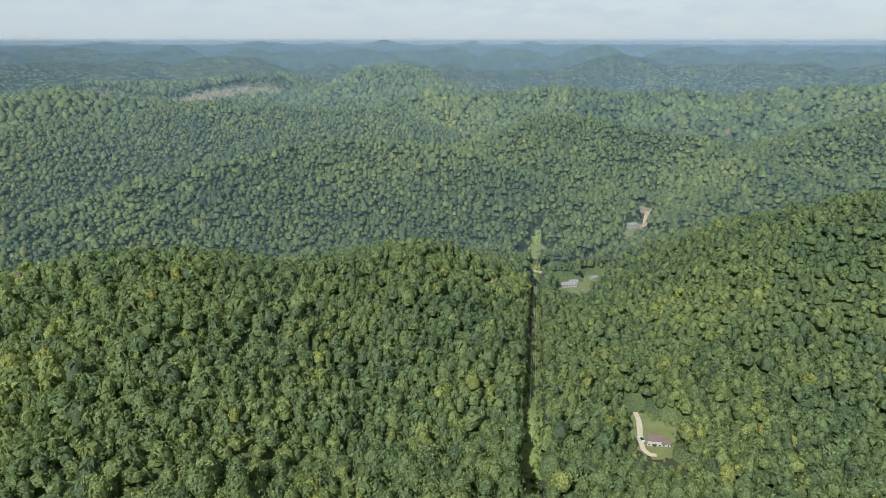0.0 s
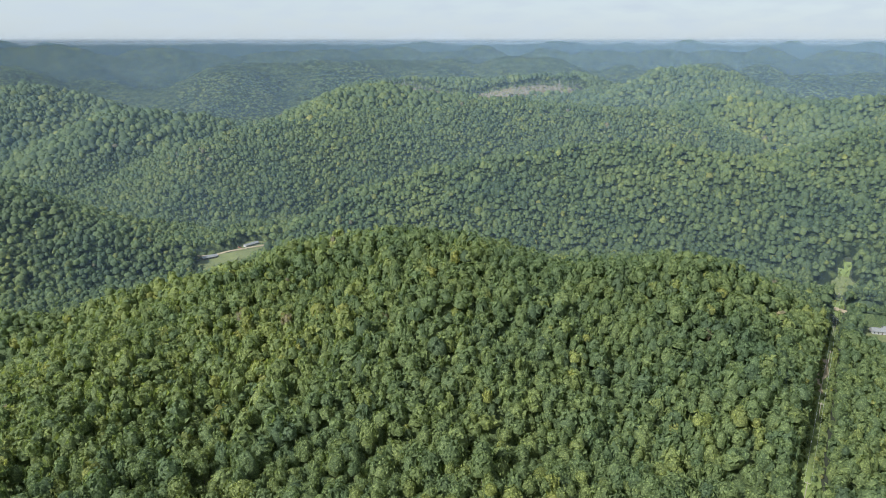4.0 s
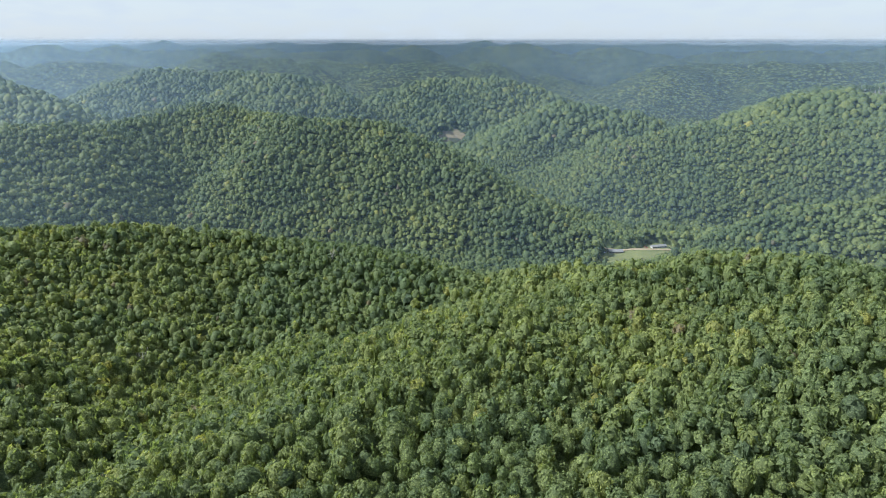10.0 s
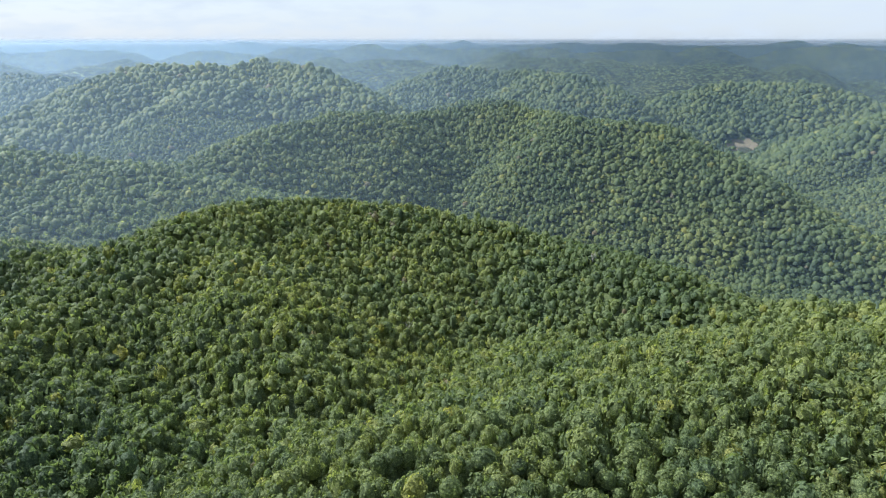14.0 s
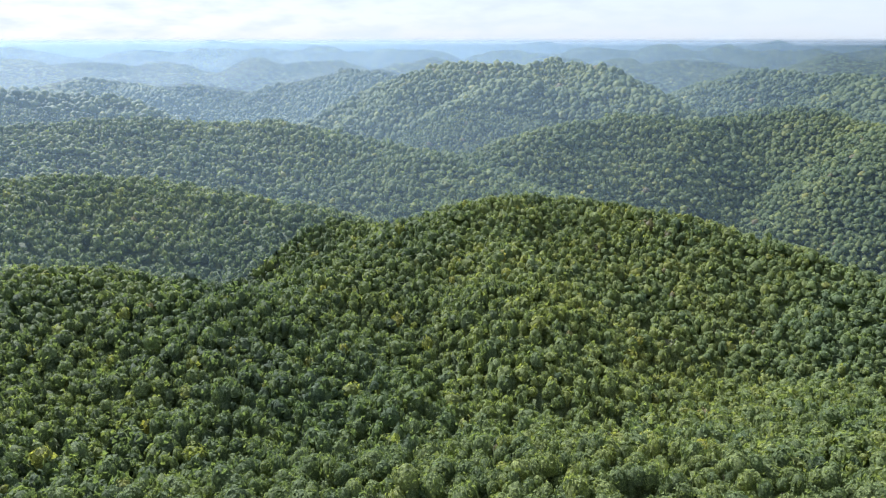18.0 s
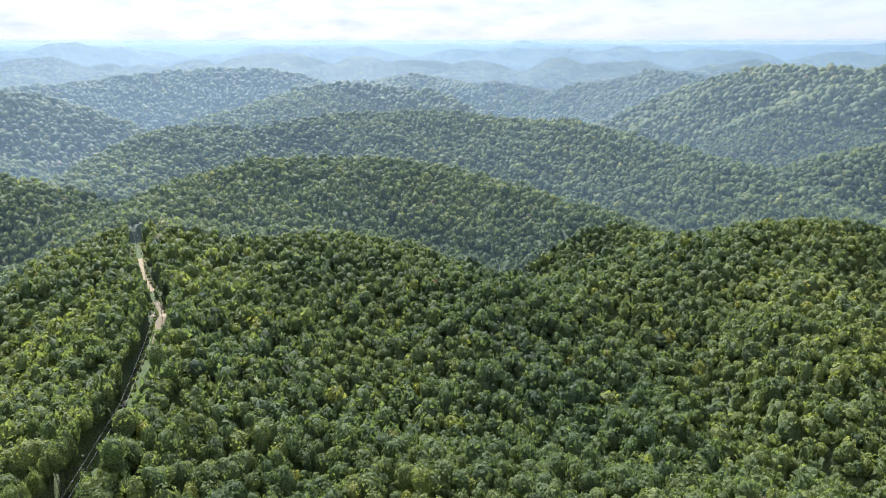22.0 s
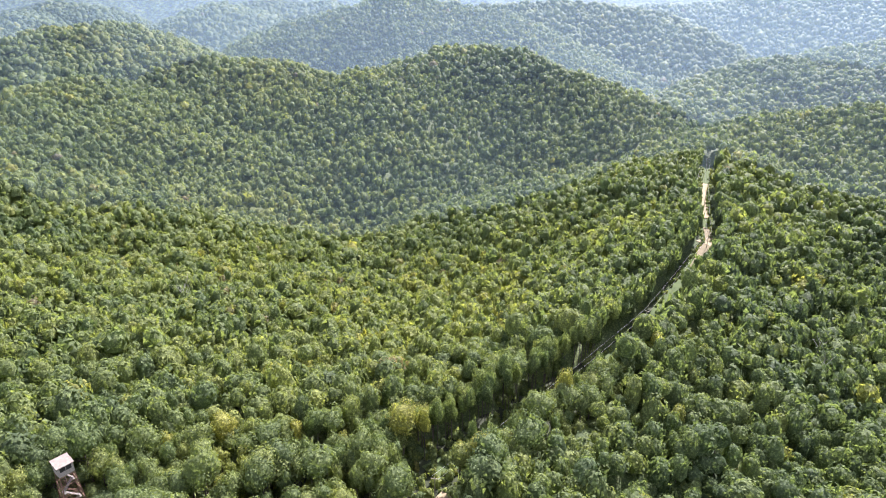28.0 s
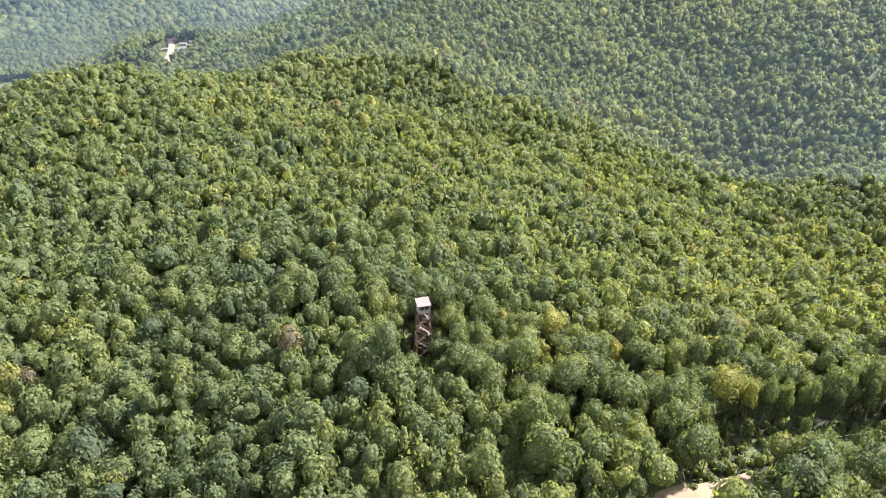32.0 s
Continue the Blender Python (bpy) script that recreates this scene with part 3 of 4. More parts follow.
FINE = [crown_shape(srng, 2, 15, 640, 0, 0.062, 0.86) for _ in range(10)]


def dome_shape(rng, sides, rings):
    """The visible top of a far crown: rings of points under one tip, uneven all round."""
    v = []
    for k, (wide, high) in enumerate(rings):
        a = (np.arange(sides) + 0.5 * k) * 2 * math.pi / sides + rng.uniform(-0.25, 0.25, sides)
        w = wide * rng.uniform(0.78, 1.2, sides)
        v.append(np.stack([w * np.cos(a), w * np.sin(a), high + rng.uniform(-0.12, 0.12, sides)], -1))
    v = np.concatenate(v + [np.array([(rng.uniform(-0.15, 0.15), rng.uniform(-0.15, 0.15), 1.0)])])
    t = []
    for k in range(len(rings) - 1):
        for i in range(sides):
            a, b, c, d = k * sides + i, k * sides + (i + 1) % sides, (k + 1) * sides + i, (k + 1) * sides + (i + 1) % sides
            t += [(a, b, c), (b, d, c)]
    last = (len(rings) - 1) * sides
    t += [(last + i, last + (i + 1) % sides, len(v) - 1) for i in range(sides)]
    return v, np.zeros((0, 4), int), np.array(t)


def leafy_shape(rng, sides, rings, lobes, sprays, card, core):
    """A crown of loose leaf sprays laid over rounded boughs, round a rough inner dome."""
    v, q, t = dome_shape(rng, sides, rings)
    cen, rad = [np.array((0, 0, 0.10))], [rng.uniform(0.62, 0.76)]
    for k in range(lobes):
        a, e = k * 2.4 + rng.uniform(-0.5, 0.5), rng.uniform(0.30, 0.66)
        cen.append(np.array((e * math.cos(a), e * math.sin(a), rng.uniform(-0.30, 0.55))))
        rad.append(rng.uniform(0.26, 0.46))
    cen, rad = np.array(cen), np.array(rad)
    d = rng.normal(size=(sprays * 3, 3)) + (0, 0, 0.25)
    d /= np.linalg.norm(d, axis=1, keepdims=True)
    d = d[d[:, 2] > -0.30][:sprays]
    dot = d @ cen.T
    disc = rad ** 2 - (cen ** 2).sum(1) + dot ** 2
    far = np.where(disc > 0, dot + np.sqrt(np.maximum(disc, 0)), 0.3)
    p = d * (far.max(1) * rng.uniform(0.86, 1.10, len(d)))[:, None]
    n = p - cen[far.argmax(1)] + rng.normal(size=d.shape) * 0.13
    n /= np.linalg.norm(n, axis=1, keepdims=True)
    u = np.cross(n, rng.normal(size=d.shape))
    u /= np.linalg.norm(u, axis=1, keepdims=True)
    w = np.cross(n, u)
    k = card * rng.uniform(0.65, 1.4, (4, len(d), 1))
    three = np.stack([p + u * k[0] * 1.15, p - u * k[1] * 0.5 + w * k[2], p - u * k[3] * 0.5 - w * k[1]], 1)
    return np.concatenate([v * core, three.reshape(-1, 3)]), q, np.concatenate([t, len(v) + np.arange(len(d) * 3).reshape(-1, 3)])


LOW, ROUND = ((1.0, -0.5), (0.82, 0.42)), ((0.98, -0.6), (1.0, 0.05), (0.66, 0.68))
TINY = [dome_shape(srng, 4, LOW) for _ in range(16)]
DOME = [leafy_shape(srng, 4, LOW, 3, 6, 0.36, 0.90) for _ in range(16)]
FAR = [leafy_shape(srng, 4, LOW, 4, 15, 0.29, 0.82) for _ in range(18)]
MID = [leafy_shape(srng, 5, LOW, 7, 40, 0.22, 0.78) for _ in range(18)]
NEAR = [leafy_shape(srng, 6, ROUND, 9, 150, 0.12, 0.78) for _ in range(18)]

# slopes that face the middle of the plan carry single crowns, the backs of the far hills the plain canopy
prof_r = np.concatenate([np.arange(100, 800, 10.0), 800 * 1.012 ** np.arange(0, 150)])
prof_a = np.arange(-46, 264, 0.5)
prx, pry = polar(prof_a, prof_r)
rise = (land(prx, pry) + 19 - EYE.z) / np.hypot(prx, pry)
rise = np.maximum.accumulate(rise, axis=0)


def facing(x, y):
    r, a = np.hypot(x, y), np.degrees(np.arctan2(-x, y)) % 360
    a = np.where(a > 300, a - 360, a)
    i = np.clip(np.searchsorted(prof_r, r) - 1, 0, len(prof_r) - 1)
    j = np.clip(np.round((a + 46) / 0.5).astype(int), 0, len(prof_a) - 1)
    return (land(x, y) + 24 - EYE.z) / r > rise[i, j] - 0.002


STRETCH = [TOWER, at(205.0, 150), at(187.0, 156), at(172.0, 205)]
SINGLE = []
for name, inner, outer, step, shapes, rough, flat in (("valley_woods", 10, 215, 8.6, DOME, 1.5, 1.0), ("near_woods", 90, 235, 4.9, NEAR, 2.4, 1.2), ("ridge_woods", 235, 400, 4.7, MID, 2.0, 1.15),
                                                      ("hillside_woods", 400, 700, 4.9, FAR, 1.6, 1.0), ("slope_woods", 700, 1250, 5.7, DOME, 1.3, 0.8), ("distant_woods", 1250, 2000, 8.4, TINY, 1.4, 0.75)):
    x, y, rng = spread(inner, outer, step, int(outer))
    if inner > 300:
        keep = facing(x, y)
        x, y = x[keep], y[keep]
    a = np.degrees(np.arctan2(-x, y)) % 360
    steep = np.degrees(np.arctan2(EYE.z - 20 - land(x, y), np.hypot(x, y))) > np.where((a < 118) | (a > 300), 43, np.where(a < 140, 47, 57))
    if name == "valley_woods":
        keep = steep | (np.hypot(x, y) < 90)
        x, y = x[keep], y[keep]
    if name in ("near_woods", "ridge_woods"):
        x, y = x[~steep], y[~steep]
    size = step * np.clip(rng.lognormal(-0.36, 0.30, len(x)), 0.40, 1.25)
    if 300 < inner < 1000:
        size = size * 0.88
    tall = 11.0 + rng.normal(0, rough, len(x)) + size * 1.6 + 1.5 * bumps(x, y, 24, 31)
    tone = tone_of(x, y, rng)
    if name in ("near_woods", "ridge_woods", "hillside_woods"):
        # close rows of tall trees along the edges of the cuttings
        for line, off, gain, first in ((CUT_NORTH[2:], -6.0, 0.72, 200), (CUT_NORTH[2:], 10.5, 0.80, 200), (CUT_SOUTH[::-1], -6.4, 1.0, 150), (CUT_SOUTH[::-1], 9.5, 0.85, 150)):
            for (ax, ay), (bx, by) in zip(line[:-1], line[1:]):
                long = math.hypot(bx - ax, by - ay)
                gap_ = 4.6 if first == 200 else 6.2
                f = (np.arange(0.5, long / gap_) + rng.uniform(-0.3, 0.3, len(np.arange(0.5, long / gap_)))) * gap_ / long
                o = off + rng.uniform(-1.4, 0.6, len(f)) * np.sign(off) * -1
                ex, ey = ax + (bx - ax) * f + (by - ay) / long * o, ay + (by - ay) * f - (bx - ax) / long * o
                d = np.hypot(ex, ey)
                ok = (d >= max(inner, first)) & (d < outer) & (~open_ground(ex, ey) | (near_line(ex, ey, line) > 4.0) & (d < 600) & (np.hypot(ex - POLE_FOOT[0], ey - POLE_FOOT[1]) > 9.0))
                ex, ey = ex[ok], ey[ok]
                x, y = np.concatenate([x, ex]), np.concatenate([y, ey])
                size = np.concatenate([size, rng.uniform(2.5, 3.4, len(ex))])
                tall = np.concatenate([tall, rng.uniform(17, 20, len(ex)) * gain])
                tone = np.concatenate([tone, tone_of(ex, ey, rng)])
    if name == "near_woods":
        # the trees beside the tower and the cutting stand singly
        order = np.argsort(near_line(x, y, STRETCH))
        SINGLE = list(zip(x[order[:290]], y[order[:290]], size[order[:290]], tall[order[:290]], tone[order[:290]]))
        rest = order[290:]
        x, y, size, tall, tone = x[rest], y[rest], size[rest], tall[rest], tone[rest]
    ob = planted(name, x, y, size, tall, tone, shapes, rng, name == "near_woods", flat)
    tagged(ob, "dense green summer broadleaf trees covering the hills", "trees", kind="stuff")

# the closed canopy under and behind the single crowns
radii = 670 * 1.0105 ** np.arange(0, 300)
radii = radii[radii < 4940]
cx, cy = polar(np.arange(-45, 265, 0.48), radii)
crng = np.random.default_rng(8)
cx, cy = cx + crng.normal(0, 1.6, cx.shape), cy + crng.normal(0, 1.6, cy.shape)
far = np.clip((np.hypot(cx, cy) - 1800) / 250, 0, 1)
cz = land(cx, cy) + 9 + 7 * far + 9 * crng.random(cx.shape) * (0.4 + 0.6 * far)
cz -= 14 * open_ground(cx, cy)
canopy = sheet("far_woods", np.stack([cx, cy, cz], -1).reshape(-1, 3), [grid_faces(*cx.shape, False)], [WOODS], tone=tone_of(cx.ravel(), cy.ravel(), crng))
tagged(canopy, "hazy wooded ridges reaching to the horizon", "woods", kind="stuff")

# low shrubs in the cutting
brng = np.random.default_rng(41)
sx, sy = [], []
for pts in (CUT_SOUTH, CUT_NORTH[2:]):
    for (ax, ay), (bx, by) in zip(pts[:-1], pts[1:]):
        n = int(math.hypot(bx - ax, by - ay) * 1.5)
        f, o = brng.random(n), brng.normal(0, 2.6, n)
        l = math.hypot(bx - ax, by - ay)
        o = np.where(np.abs(o) < 1.6, np.sign(o) * 2.6 + o, o)
        sx.append(ax + (bx - ax) * f - (by - ay) / l * o)
        sy.append(ay + (by - ay) * f + (bx - ax) / l * o)
for (ax, ay), (bx, by), width, n in ((STRETCH[0], STRETCH[1], 8, 300), (STRETCH[1], STRETCH[2], 9, 160), (STRETCH[2], STRETCH[3], 7, 260), (CUT_NORTH[0], CUT_NORTH[1], 7, 150), (ROAD_HOUSE[0], ROAD_HOUSE[-1], 15, 300)):
    f = brng.random(n)
    bushx, bushy = ax + (bx - ax) * f + brng.normal(0, width, n), ay + (by - ay) * f + brng.normal(0, width, n)
    keep = (near_line(bushx, bushy, [CUT_NORTH[0], CUT_NORTH[1]]) > 3.4) & (near_line(bushx, bushy, ROAD_HOUSE) > 4.0)
    for heading, distance, radius in OPENINGS:
        ox, oy = at(heading, distance)
        keep &= np.hypot(bushx - ox, bushy - oy) > radius + 1.0
    sx.append(bushx[keep])
    sy.append(bushy[keep])
plain_count = len(np.concatenate(sx[:-5]))
sx, sy = np.concatenate(sx), np.concatenate(sy)
ssize = brng.uniform(0.6, 1.7, len(sx))
ssize[plain_count:] = brng.uniform(1.0, 2.6, len(sx) - plain_count)
tagged(planted("shrubs", sx, sy, ssize, ssize * 1.5, np.clip(brng.normal(0.62, 0.16, len(sx)), 0, 0.97), FAR, brng), "low bright green shrubs in the power line cutting", "shrubs", kind="stuff")

# ---- single things ----
WHITE = plain("white_paint", (0.26, 0.255, 0.245), (0.36, 0.35, 0.34), 1.5, 0.6, 0, 0.15, 0.02)
SHINGLE = plain("brown_shingle", (0.07, 0.048, 0.043), (0.13, 0.092, 0.08), 3.0, 0.9)
TIN = plain("pale_sheet_metal", (0.17, 0.17, 0.17), (0.26, 0.26, 0.255), 0.8, 0.45, 0.3, 0.2, 0.03)
RED_TIN = plain("red_sheet_metal", (0.36, 0.13, 0.10), (0.50, 0.22, 0.18), 0.8, 0.55, 0.1, 0.2, 0.03)
RUST = plain("rusty_steel", (0.13, 0.070, 0.050), (0.25, 0.15, 0.105), 2.5, 0.85, 0.2)
GREY_WOOD = plain("weathered_board", (0.14, 0.125, 0.115), (0.26, 0.24, 0.215), 2.0, 0.85)
PINK_ROOF = plain("faded_roof_sheet", (0.17, 0.128, 0.112), (0.27, 0.215, 0.195), 1.2, 0.7)
CAB_WOOD = plain("bleached_board", (0.24, 0.21, 0.19), (0.36, 0.325, 0.30), 2.0, 0.85)
# near-black colour for sheets that stand in for shade inside openings
DARK = plain("opening_shade", (0.012, 0.012, 0.013), (0.03, 0.03, 0.03), 1.0, 0.5)
RUBBER = plain("tyre", (0.02, 0.02, 0.02), (0.04, 0.04, 0.04), 3.0, 0.8)
DEADWOOD = plain("bleached_wood", (0.30, 0.28, 0.25), (0.48, 0.45, 0.41), 2.0, 0.9)
POLEWOOD = plain("pole_timber", (0.20, 0.17, 0.14), (0.36, 0.32, 0.27), 2.0, 0.9)
WIRE = plain("aluminium_wire", (0.50, 0.50, 0.50), (0.62, 0.62, 0.62), 2.0, 0.4, 0.6)
GLASSY, gn_, gl_, gp_ = material("window_glass")
gp_.inputs["Base Color"].default_value = (0.02, 0.025, 0.03, 1)
gp_.inputs["Roughness"].default_value = 0.08
CARS = [plain("car_paint_" + n, a, b, 4.0, 0.3, 0.2, 0.02, 0.01) for n, a, b in (("white", (0.4, 0.4, 0.4), (0.48, 0.48, 0.48)), ("silver", (0.40, 0.41, 0.42), (0.5, 0.5, 0.5)), ("red", (0.30, 0.04, 0.03), (0.36, 0.06, 0.04)))]


def part(name, bm, mat, parent, label=""):
    me = bpy.data.meshes.new(name)
    bm.to_mesh(me)
    bm.free()
    me.materials.append(mat)
    ob = new(name, me)
    ob.parent = parent
    return tagged(ob, label)


def thing(name, label, category, m, group=""):
    ob = new(name)
    ob.empty_display_size = 0.5
    ob.matrix_world = m
    return tagged(ob, label, category, group)


def boxes(*items, bevel=0.0):
    """A bmesh of boxes, each (x0, x1, y0, y1, z0, z1)."""
    bm = bmesh.new()
    for x0, x1, y0, y1, z0, z1 in items:
        m = Matrix.LocRotScale(((x0 + x1) / 2, (y0 + y1) / 2, (z0 + z1) / 2), None, (x1 - x0, y1 - y0, z1 - z0))
        bmesh.ops.create_cube(bm, size=1, matrix=m)
    if bevel:
        bmesh.ops.bevel(bm, geom=bm.edges[:], offset=bevel, segments=1, affect="EDGES")
    return bm


def beam(bm, a, b, w, sides=4, w2=None):
    """A bar from a to b."""
    a, b = Vector(a), Vector(b)
    d = b - a
    m = Matrix.Translation((a + b) / 2) @ d.to_track_quat("Z", "Y").to_matrix().to_4x4()
    bmesh.ops.create_cone(bm, cap_ends=True, segments=sides, radius1=w, radius2=w if w2 is None else w2, depth=d.length, matrix=m)
    return bm


def bar(a, b, w, sides=4, w2=None):
    return beam(bmesh.new(), a, b, w, sides, w2)


def stands(px, py):
    return float(land(np.array([px]), np.array([py]))[0])


# trees that stand singly
def tree_thing(shape, tone, rng):
    ob = thing("tree", "tall green broadleaf tree with a full leafy crown on the ridge", "tree", Matrix(), "trees by the lookout tower")
    bm = bmesh.new()
    beam(bm, (0, 0, -0.5), (0.1, 0.05, 9), 0.30, 7, 0.22)
    beam(bm, (0.1, 0.05, 9), (0, 0, 15), 0.22, 6, 0.10)
    for i in range(5):
        a = i * 1.3 + rng.uniform(-0.4, 0.4)
        h = rng.uniform(7.5, 12.5)
        beam(bm, (0.08, 0.04, h), (2.6 * math.cos(a), 2.6 * math.sin(a), h + rng.uniform(1.6, 3.2)), 0.10, 5, 0.04)
    part("trunk", bm, BARK, ob, "grey-brown bark")
    v, q, t = shape
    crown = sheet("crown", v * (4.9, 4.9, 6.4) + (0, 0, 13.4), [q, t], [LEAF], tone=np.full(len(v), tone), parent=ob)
    return ob


trng = np.random.default_rng(77)
MODELS = [tree_thing(s, t, trng) for s, t in zip(FINE, (0.15, 0.3, 0.4, 0.5, 0.55, 0.65, 0.75, 0.86, 0.35, 0.93))]
for k, (x, y, size, tall, tone) in enumerate(SINGLE):
    model = MODELS[int(np.argmin([abs(tone - t) + trng.uniform(0, 0.25) for t in (0.15, 0.3, 0.4, 0.5, 0.55, 0.65, 0.75, 0.86, 0.35, 0.93)]))]
    wide, high = size / 4.5, tall / 19.5
    if near_line(np.array([x]), np.array([y]), CUT_SOUTH)[0] < 10:
        wide, high = wide * 0.72, high * 1.12
    gap = near_line(np.array([x]), np.array([y]), [TOWER, (TOWER[0] * 0.86, TOWER[1] * 0.86)])[0]
    if gap < 3.6:
        continue
    if gap < 9:
        high *= 0.55
    m = pose(x, y, stands(x, y), 0, 0, trng.uniform(0, 360)) @ Matrix.Diagonal((wide, wide, high, 1))
    copy_thing(model, m)
for model in MODELS:
    for ob in (*model.children, model):
        bpy.data.objects.remove(ob)


def pine(px, py, tall):
    ob = thing("pine_tree", "pale green conical pine tree beside the ridge track", "tree", pose(px, py, stands(px, py)))
    part("trunk", bar((0, 0, -0.3), (0, 0, tall), 0.28, 7, 0.04), BARK, ob)
    rng = np.random.default_rng(3)
    V, Q = [], []
    for i in range(420):
        h = rng.uniform(0.12, 1.0) ** 0.8
        a = rng.uniform(0, 6.28)
        r = (1.02 - h) * 3.1 * rng.uniform(0.45, 1.0)
        p = np.array((r * math.cos(a), r * math.sin(a), h * tall - 0.25 * r))
        out = np.array((math.cos(a), math.sin(a), -0.35)) * 0.65
        side = np.array((-math.sin(a), math.cos(a), rng.uniform(-0.3, 0.3))) * 0.22
        V += [p - side, p + out * 0.6 - side * 1.2, p + out, p + out * 0.6 + side * 1.2]
        Q.append((i * 4, i * 4 + 1, i * 4 + 2, i * 4 + 3))
    sheet("crown", np.array(V), [np.array(Q)], [LEAF], tone=np.full(len(V), 0.8), parent=ob)


pine(*at(225.6, 116), 21.0)


def dead_tree(px, py, tall, seed):
    ob = thing("dead_tree", "bare bleached dead tree standing among green crowns", "tree", pose(px, py, stands(px, py)), "dead trees")
    rng = random.Random(seed)
    part("trunk", bar((0, 0, -0.3), (0.3, 0.2, tall * 0.8), 0.26, 6, 0.10), DEADWOOD, ob)
    for i in range(8):
        a, h = rng.uniform(0, 6.28), tall * rng.uniform(0.55, 0.8)
        r = rng.uniform(1.8, 3.6)
        b = (r * math.cos(a), r * math.sin(a), h + rng.uniform(2.5, 5.5))
        bm = bar((0.25, 0.15, h), b, 0.11, 5, 0.04)
        for j in range(2):
            beam(bm, b, (b[0] + rng.uniform(-1.2, 1.2), b[1] + rng.uniform(-1.2, 1.2), b[2] + rng.uniform(0.8, 2.0)), 0.045, 4, 0.02)
        part("branch", bm, DEADWOOD, ob)


for i, (heading, distance) in enumerate(((89.1, 406), (151.0, 284), (150.2, 268), (210.0, 300), (72.0, 505))):
    dead_tree(*at(heading, distance), 22.0, i)


# lookout tower
def lookout_tower():
    px, py = TOWER
    zg = stands(px, py)
    top = 84.5 - zg
    ob = thing("lookout_tower", "old rusty steel lookout tower with a weathered boxy cab", "tower", pose(px, py, zg, 0, 0, 222.9 + 12))
    cab0, half0, half1 = top - 4.0, 2.9, 1.75
    def corner(i, h):
        w = half0 + (half1 - half0) * h / cab0
        return ((-w, w, w, -w)[i], (-w, -w, w, w)[i], h)
    for i in range(4):
        part("leg", bar(corner(i, -0.5), corner(i, cab0), 0.13), RUST, ob)
    n = 6
    for k in range(1, n + 1):
        h0, h1 = cab0 * (k - 1) / n, cab0 * k / n
        for i in range(4):
            j = (i + 1) % 4
            part("girt", bar(corner(i, h1), corner(j, h1), 0.07), RUST, ob)
            part("brace", bar(corner(i, h0), corner(j, h1), 0.045), RUST, ob)
            part("brace", bar(corner(j, h0), corner(i, h1), 0.045), RUST, ob)
        # a flight of stairs and its landing
        s = 1 if k % 2 else -1
        w = half0 + (half1 - half0) * h1 / cab0 - 0.35
        for side in (-0.45, 0.45):
            part("stringer", bar((-s * w, side, h0 + 0.1), (s * (w - 0.6), side, h1), 0.07), GREY_WOOD, ob)
        steps = 9
        for i in range(steps):
            f = (i + 0.5) / steps
            x, z = -s * w + f * s * (2 * w - 0.6), h0 + 0.1 + f * (h1 - h0 - 0.1)
            part("step", boxes((x - 0.16, x + 0.16, -0.48, 0.48, z, z + 0.05)), GREY_WOOD, ob)
        part("landing", boxes((min(s * (w - 0.6), s * w), max(s * (w - 0.6), s * w), -0.9, 0.9, h1 - 0.05, h1 + 0.03)), GREY_WOOD, ob)
        part("rail", bar((-s * w, 0.5, h0 + 1.0), (s * (w - 0.6), 0.5, h1 + 0.95), 0.03), RUST, ob)
    c = 1.9
    part("cab_floor", boxes((-c, c, -c, c, cab0, cab0 + 0.15)), GREY_WOOD, ob)
    for i in range(4):
        m = Matrix.Rotation(i * math.pi / 2, 4, "Z")
        z = cab0 + 0.15
        bm = boxes((-c, c, -c, -c + 0.1, z, z + 1.25), (-c, c, -c, -c + 0.1, z + 2.5, z + 2.95), (-c, -c + 0.5, -c, -c + 0.1, z + 1.25, z + 2.5), (c - 0.5, c, -c, -c + 0.1, z + 1.25, z + 2.5), (-0.06, 0.06, -c, -c + 0.1, z + 1.25, z + 2.5))
        bm.transform(m)
        wall = part("cab_wall", bm, CAB_WOOD, ob, "weathered pale board wall")
        for x0, x1 in ((-c + 0.5, -0.06), (0.06, c - 0.5)):
            bm = boxes((x0, x1, -c + 0.05, -c + 0.07, z + 1.25, z + 2.5))
            bm.transform(m)
            part("pane", bm, DARK, wall, "dark sheet in place of the shade inside an open window")
    bm = boxes((-c - 0.25, c + 0.25, -c - 0.25, c + 0.25, cab0 + 3.1, cab0 + 3.22))
    for v in bm.verts:
        v.co.z += 0.22 * (1 - abs(v.co.x) / (c + 0.25)) + 0.16 * (v.co.y / c)
    part("cab_roof", bm, PINK_ROOF, ob, "faded pinkish sheet roof")


lookout_tower()


# power line
def utility_pole(px, py, heading, tall=10.5):
    ob = thing("utility_pole", "grey timber utility pole with a crossarm in the cutting", "utility pole", pose(px, py, stands(px, py), 0, 0, heading), "power line poles")
    part("pole", bar((0, 0, -0.6), (0, 0, tall), 0.17, 8, 0.11), POLEWOOD, ob)
    arm = part("crossarm", boxes((-1.25, 1.25, -0.06, 0.06, tall - 0.7, tall - 0.55), bevel=0.01), POLEWOOD, ob)
    for x in (-1.15, 1.15):
        part("insulator", bar((x, 0, tall - 0.55), (x, 0, tall - 0.28), 0.06, 7, 0.04), WHITE, arm, "white ceramic insulator")
    for x in (-0.7, 0.7):
        part("brace", bar((x, 0.05, tall - 0.6), (0, 0.1, tall - 1.3), 0.025), POLEWOOD, ob)
    return ob


